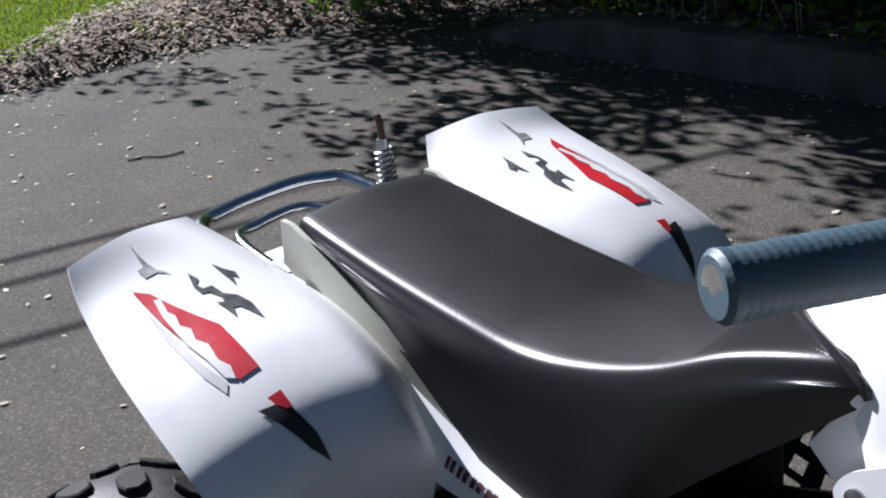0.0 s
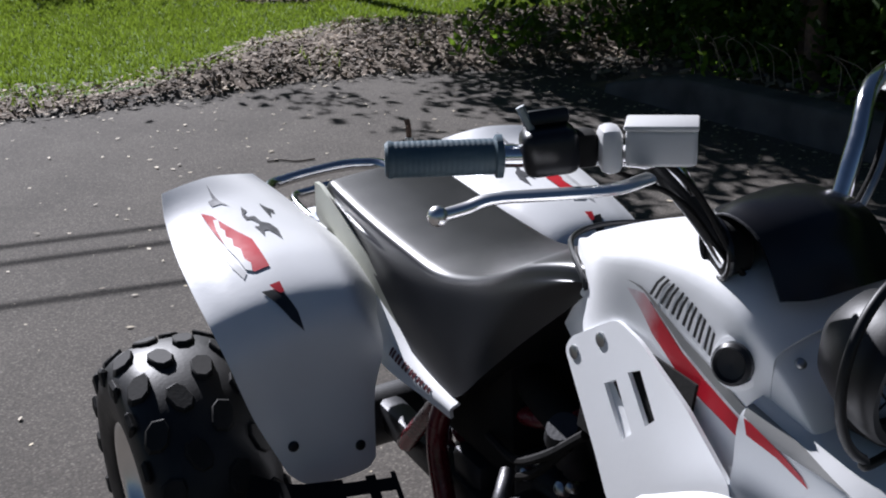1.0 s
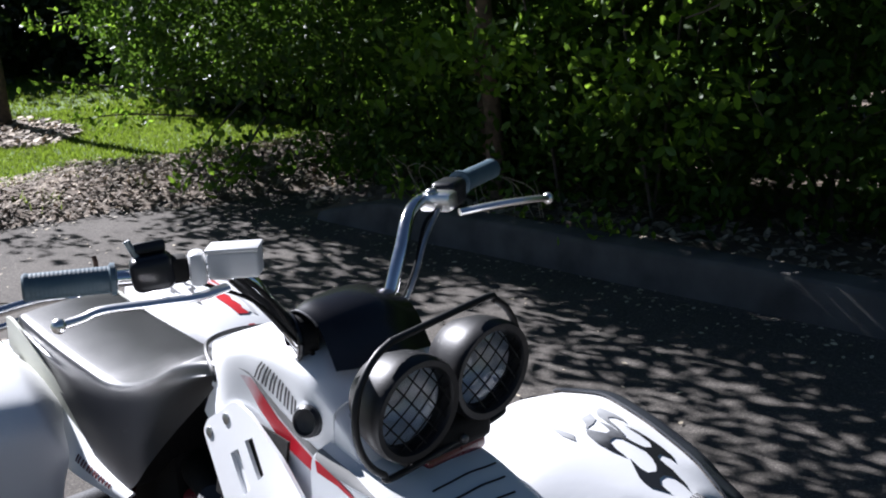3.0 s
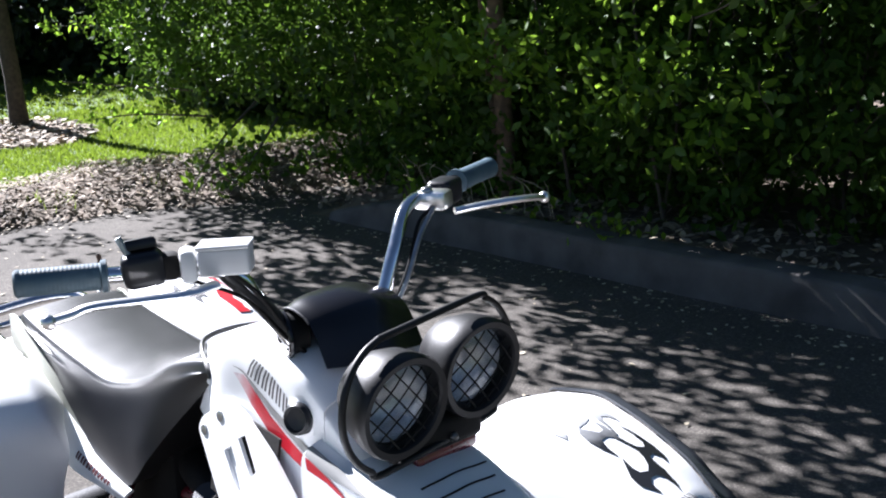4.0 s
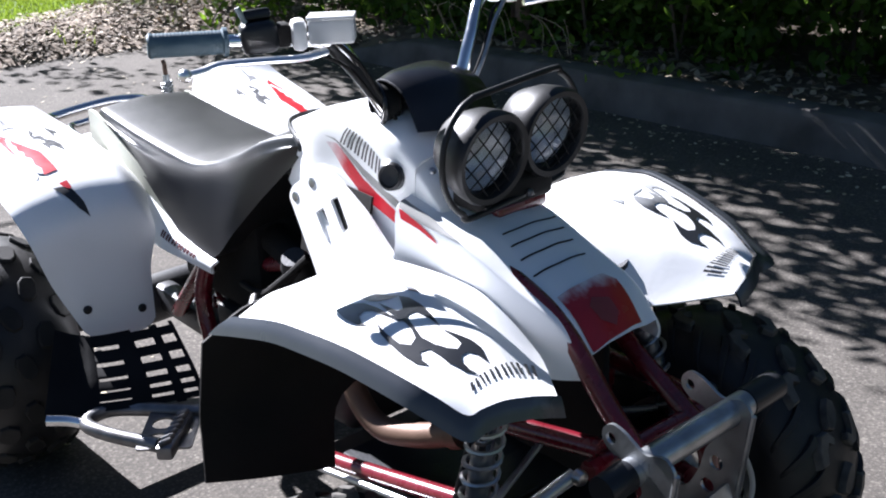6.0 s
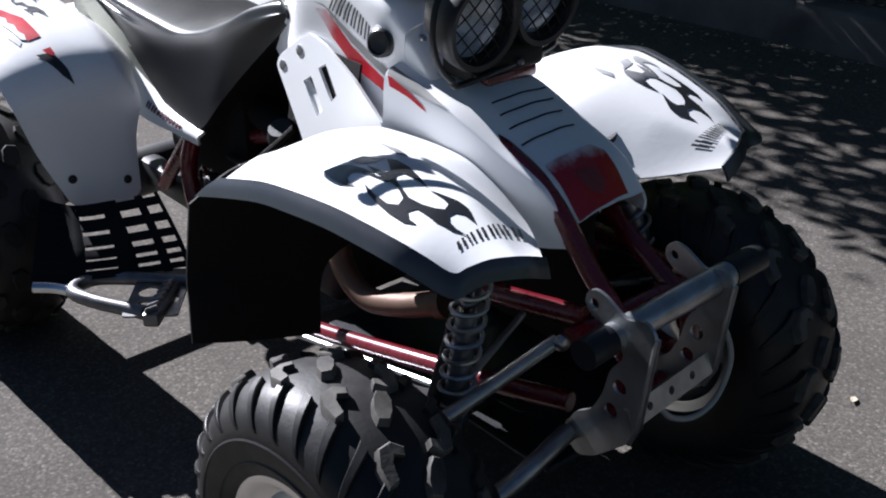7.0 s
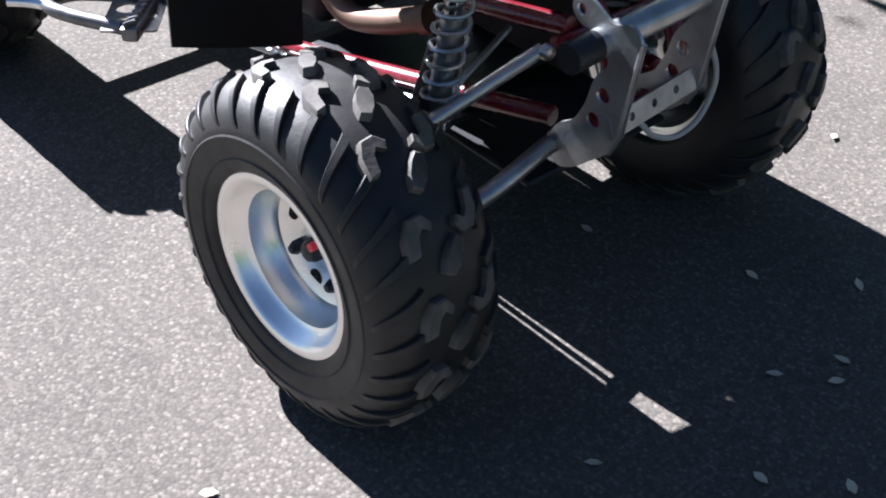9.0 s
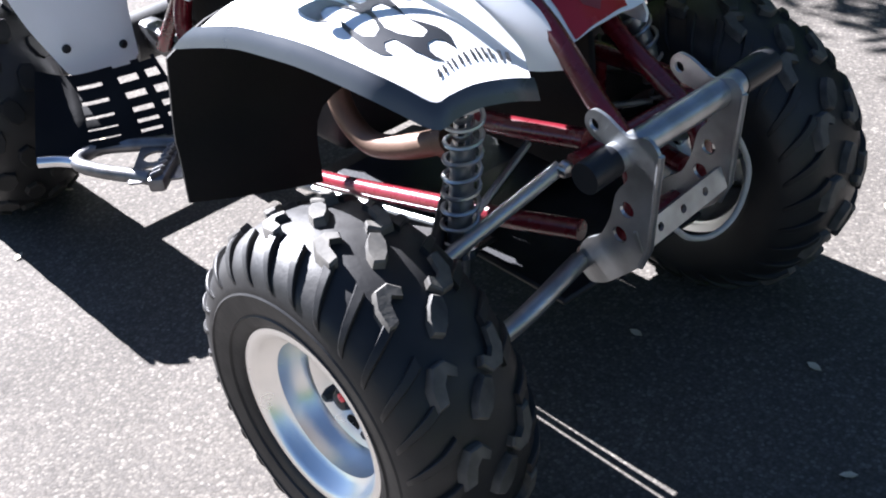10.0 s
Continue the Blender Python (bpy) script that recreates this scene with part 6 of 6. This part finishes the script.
# sprays that stand out of the hedge and catch the light
for i in range(34):
    x = rng.uniform(-4.0, 0.9)
    at = np.array((x, kerb_y(x) + rng.uniform(0.22, 0.42), rng.uniform(0.45, 1.5)))
    w = new("leaf_spray")
    w.location = at
    tagged(w, "spray of green leaves standing out of the hedge", "branch", "hedge sprays")
    k = int(rng.integers(30, 90))
    along = rng.uniform(-0.24, 0.24, (k, 1)) * np.array((0.9, -0.25, 0.35))
    ob = new("leaves", leaf_mesh("leaves", along + rng.normal(size=(k, 3)) * 0.055, 0.064, LEAF_BRIGHT if i % 3 == 0 else LEAF))
    ob.parent = w
    part("stem", tube([(-0.2, 0.25, -0.16), (0.0, 0.05, 0.0), (0.2, -0.06, 0.08)], (0.004, 0.002), 6, 8), TWIG, w)

# twig that hangs into view over the drive
sprig = new("overhanging_branch")
sprig.location = (-0.75, 2.35, 1.18)
tagged(sprig, "thin bare twig with yellow-green leaves", "branch")
part("twig", tube([(-0.42, 0.15, -0.10), (-0.25, 0.10, -0.055), (-0.1, 0.05, 0.01), (0.1, -0.02, 0.05), (0.5, 0.3, 0.5)], (0.003, 0.006), 6, 20), TWIG, sprig)
pts = np.concatenate([rng.normal(size=(26, 3)) * (0.10, 0.06, 0.03) + (0.12, 0.0, 0.06), rng.normal(size=(8, 3)) * (0.05, 0.04, 0.02) + (-0.16, 0.05, 0.02)])
ob = new("leaves", leaf_mesh("leaves", pts, 0.06, LEAF_BRIGHT))
ob.parent = sprig
# brighter sprays on the hedge, and weeds on the kerb
for at, n, sp in (((-2.82, 2.62, 0.90), 150, (0.13, 0.05, 0.09)), ((-2.50, 2.62, 0.92), 170, (0.13, 0.05, 0.08)), ((-2.22, 2.62, 0.92), 130, (0.11, 0.05, 0.08)), ((-1.68, 2.64, 0.82), 130, (0.11, 0.05, 0.12)), ((-1.48, 2.64, 0.84), 90, (0.10, 0.05, 0.09)), ((-1.24, 2.64, 0.62), 70, (0.08, 0.05, 0.07)), ((-1.02, 2.64, 0.82), 50, (0.09, 0.05, 0.10)), ((-3.05, 2.70, 0.17), 60, (0.10, 0.07, 0.05)), ((-1.75, 2.66, 0.19), 70, (0.12, 0.05, 0.05)), ((-2.35, 2.70, 0.22), 40, (0.12, 0.05, 0.06))):
    low = at[2] < 0.3
    w = new("weed" if low else "leaf_spray")
    w.location = at
    tagged(w, "small green weed growing over the kerb" if low else "spray of bright green leaves on the hedge", "weed" if low else "branch")
    p = rng.normal(size=(n, 3)) * sp
    ob = new("leaves", leaf_mesh("leaves", p, 0.045 if low else 0.060, LEAF_BRIGHT))
    ob.parent = w
    part("stem", tube([(0, 0.12, -0.12 if not low else -0.06), (0, 0.04, -0.02), (0.04, -0.02, 0.03)], 0.003, 6, 8), TWIG, w)
for i in range(14):
    x = rng.uniform(-3.4, -2.2)
    part("dry_stalk", tube([(x + 3.2, 0, 0), (x + 3.2 + rng.uniform(-0.06, 0.06), -0.05, 0.14), (x + 3.2 + rng.uniform(-0.12, 0.12), -0.12, 0.2)], 0.0018, 5, 6), DRY_PALE, [o for o in scene.objects if o.name.startswith("weed")][0])

# litter on the bank, the tree ring and the drive
def litter(n, test, lo, hi, z=0.012):
    x, y = rng.uniform(lo[0], hi[0], n * 4), rng.uniform(lo[1], hi[1], n * 4)
    keep = [i for i in range(n * 4) if test(x[i], y[i])][:n]
    return np.array([(x[i], y[i], height(x[i], y[i]) + z * rng.uniform(0.5, 2.5)) for i in keep])


bank = litter(12000, lambda x, y: x < edge_x(y) - 0.02 + 0.2 * rng.random() and x > lawn_x(y) - 0.25 * rng.random(), (-7.4, -1.5), (-3.6, 4.0), 0.02)
tagged(new("leaf_litter", leaf_mesh("leaf_litter", bank, 0.033, DRY, 0.72, 0.35, 0.8, 0.36)), "dry brown and pale leaf litter along the asphalt edge", "leaf litter", kind="stuff")
ring = litter(1500, lambda x, y: ((x + 8.5) / 0.9) ** 2 + ((y - 2.5) / 0.58) ** 2 < 1, (-9.8, 1.5), (-7.1, 3.4), 0.02)
tagged(new("wood_chips", leaf_mesh("wood_chips", ring, 0.07, DRY, 0.75, 0.2, 0.6)), "pale wood chips round the lawn tree", "wood chips", kind="stuff")
soil_litter = litter(2500, lambda x, y: y > kerb_y(x) + 0.14, (-4.2, 2.5), (1.5, 3.5), 0.015)
tagged(new("soil_litter", leaf_mesh("soil_litter", soil_litter, 0.045, DRY, 0.7, 0.3, 0.6)), "dry leaves on the soil behind the kerb", "leaf litter", kind="stuff")
specks = np.concatenate([litter(420, lambda x, y: y < kerb_y(x) - 0.02 and x > edge_x(y) and x < -0.4, (-5.2, -1.6), (2.0, 2.7), 0.003),
                         litter(900, lambda x, y: kerb_y(x) - 0.45 * rng.random() ** 2 < y < kerb_y(x) - 0.01, (-4.3, 1.9), (2.0, 2.8), 0.003),
                         litter(500, lambda x, y: edge_x(y) < x < edge_x(y) + 0.5 * rng.random() ** 2, (-5.3, -1.5), (-3.5, 2.6), 0.006)])
tagged(new("fallen_leaves", leaf_mesh("fallen_leaves", specks, 0.019, DRY_PALE, 0.97, 0.12, 0.7, 0.5)), "small dry leaves and husks strewn on asphalt", "fallen leaves", kind="stuff")
for x, y, a in ((0.646, 0.680, 0.4), (0.936, 0.332, 2.0), (0.975, 0.059, 0.9), (1.021, 0.162, 1.2), (1.042, 0.117, 2.6), (1.085, -0.117, 0.2), (1.171, -0.036, 1.7), (0.810, 0.218, 0.6), (0.551, 0.099, 2.2), (0.641, -0.696, 1.4), (0.178, 0.130, 0.3), (0.925, -0.270, 1.9), (-3.48, 0.66, 0.7), (-2.54, -0.01, 1.0), (-3.62, 0.25, 0.1)):
    me = leaf_mesh("fallen_leaf", [(0, 0, 0.005)], 0.027, DRY_PALE, 0.95, 0.2, 0.0, 0.5)
    ob = new("fallen_leaf", me)
    ob.matrix_world = pose(x, y, 0, 0, 0, math.degrees(a))
    tagged(ob, "single pale yellow fallen leaf lying on asphalt", "leaf", "fallen leaves on the drive")
stick = thing("twig", tube([(-0.10, 0, 0.005), (-0.04, 0.02, 0.006), (0.03, 0.0, 0.005), (0.10, 0.035, 0.005)], 0.0035, 6, 12), TWIG, "thin dark crooked twig lying on asphalt", "twig", pose(-3.42, 0.70, 0, 0, 0, 55))

# grass
def grass(n, lo, hi, h, seed_test):
    x, y = rng.uniform(lo[0], hi[0], n), rng.uniform(lo[1], hi[1], n)
    keep = np.array([seed_test(a, b) for a, b in zip(x, y)])
    x, y = x[keep], y[keep]
    z = np.array([height(a, b) for a, b in zip(x, y)])
    n = len(x)
    a = rng.uniform(0, 2 * math.pi, n)
    hh = h * rng.uniform(0.5, 1.3, n)
    w = 0.0045 * rng.uniform(0.7, 1.6, n) * (1 + 0.12 * np.maximum(0, -6 - x))
    lean = rng.normal(size=(n, 2)) * hh[:, None] * 0.45
    b0 = np.stack([x - w * np.cos(a), y - w * np.sin(a), z], 1)
    b1 = np.stack([x + w * np.cos(a), y + w * np.sin(a), z], 1)
    t = np.stack([x + lean[:, 0], y + lean[:, 1], z + hh], 1)
    v = np.stack([b0, b1, t], 1).reshape(-1, 3)
    me = bpy.data.meshes.new("grass")
    me.from_pydata(v.tolist(), [], (np.arange(n)[:, None] * 3 + np.arange(3)).tolist())
    me.materials.append(GRASS)
    return me


in_lawn = lambda x, y: x < lawn_x(y) + 0.12 * rng.normal() and ((x + 8.5) / 0.85) ** 2 + ((y - 2.5) / 0.55) ** 2 > 1
tagged(new("grass", grass(110000, (-9.5, -2.2), (-5.3, 5.0), 0.034, in_lawn)), "short bright green lawn grass", "grass", kind="stuff")
tagged(new("far_grass", grass(40000, (-14, -3), (-9.5, 6.5), 0.04, in_lawn)), "short bright green lawn grass farther back", "grass", kind="stuff")
tufts = grass(2500, (-6.4, -1.5), (-5.0, 4.0), 0.07, lambda x, y: lawn_x(y) < x < edge_x(y) and noise.noise(Vector((x * 3, y * 3, 0))) > 0.25)
tagged(new("weed_tufts", tufts), "sparse green tufts in the leaf litter", "grass", kind="stuff")

# overhead cables that cross the drive
for k, (x, y0) in enumerate(((-2.93, 0.0), (-2.74, 0.0), (-2.33, 0.0))):
    z = 3.0
    dx, dy = 1.48 * z, 0.10 * z
    cx = x - dx - 0.22 * (-dy)
    cable = thing("overhead_cable", tube([(cx - 0.235 * 14, -14, z + 0.6), (cx, 0, z), (cx + 0.235 * 14, 14, z + 0.6)], 0.011, 8, 24), MATT_BLACK, "thin black overhead cable spanning the drive", "cable", group="overhead cables")
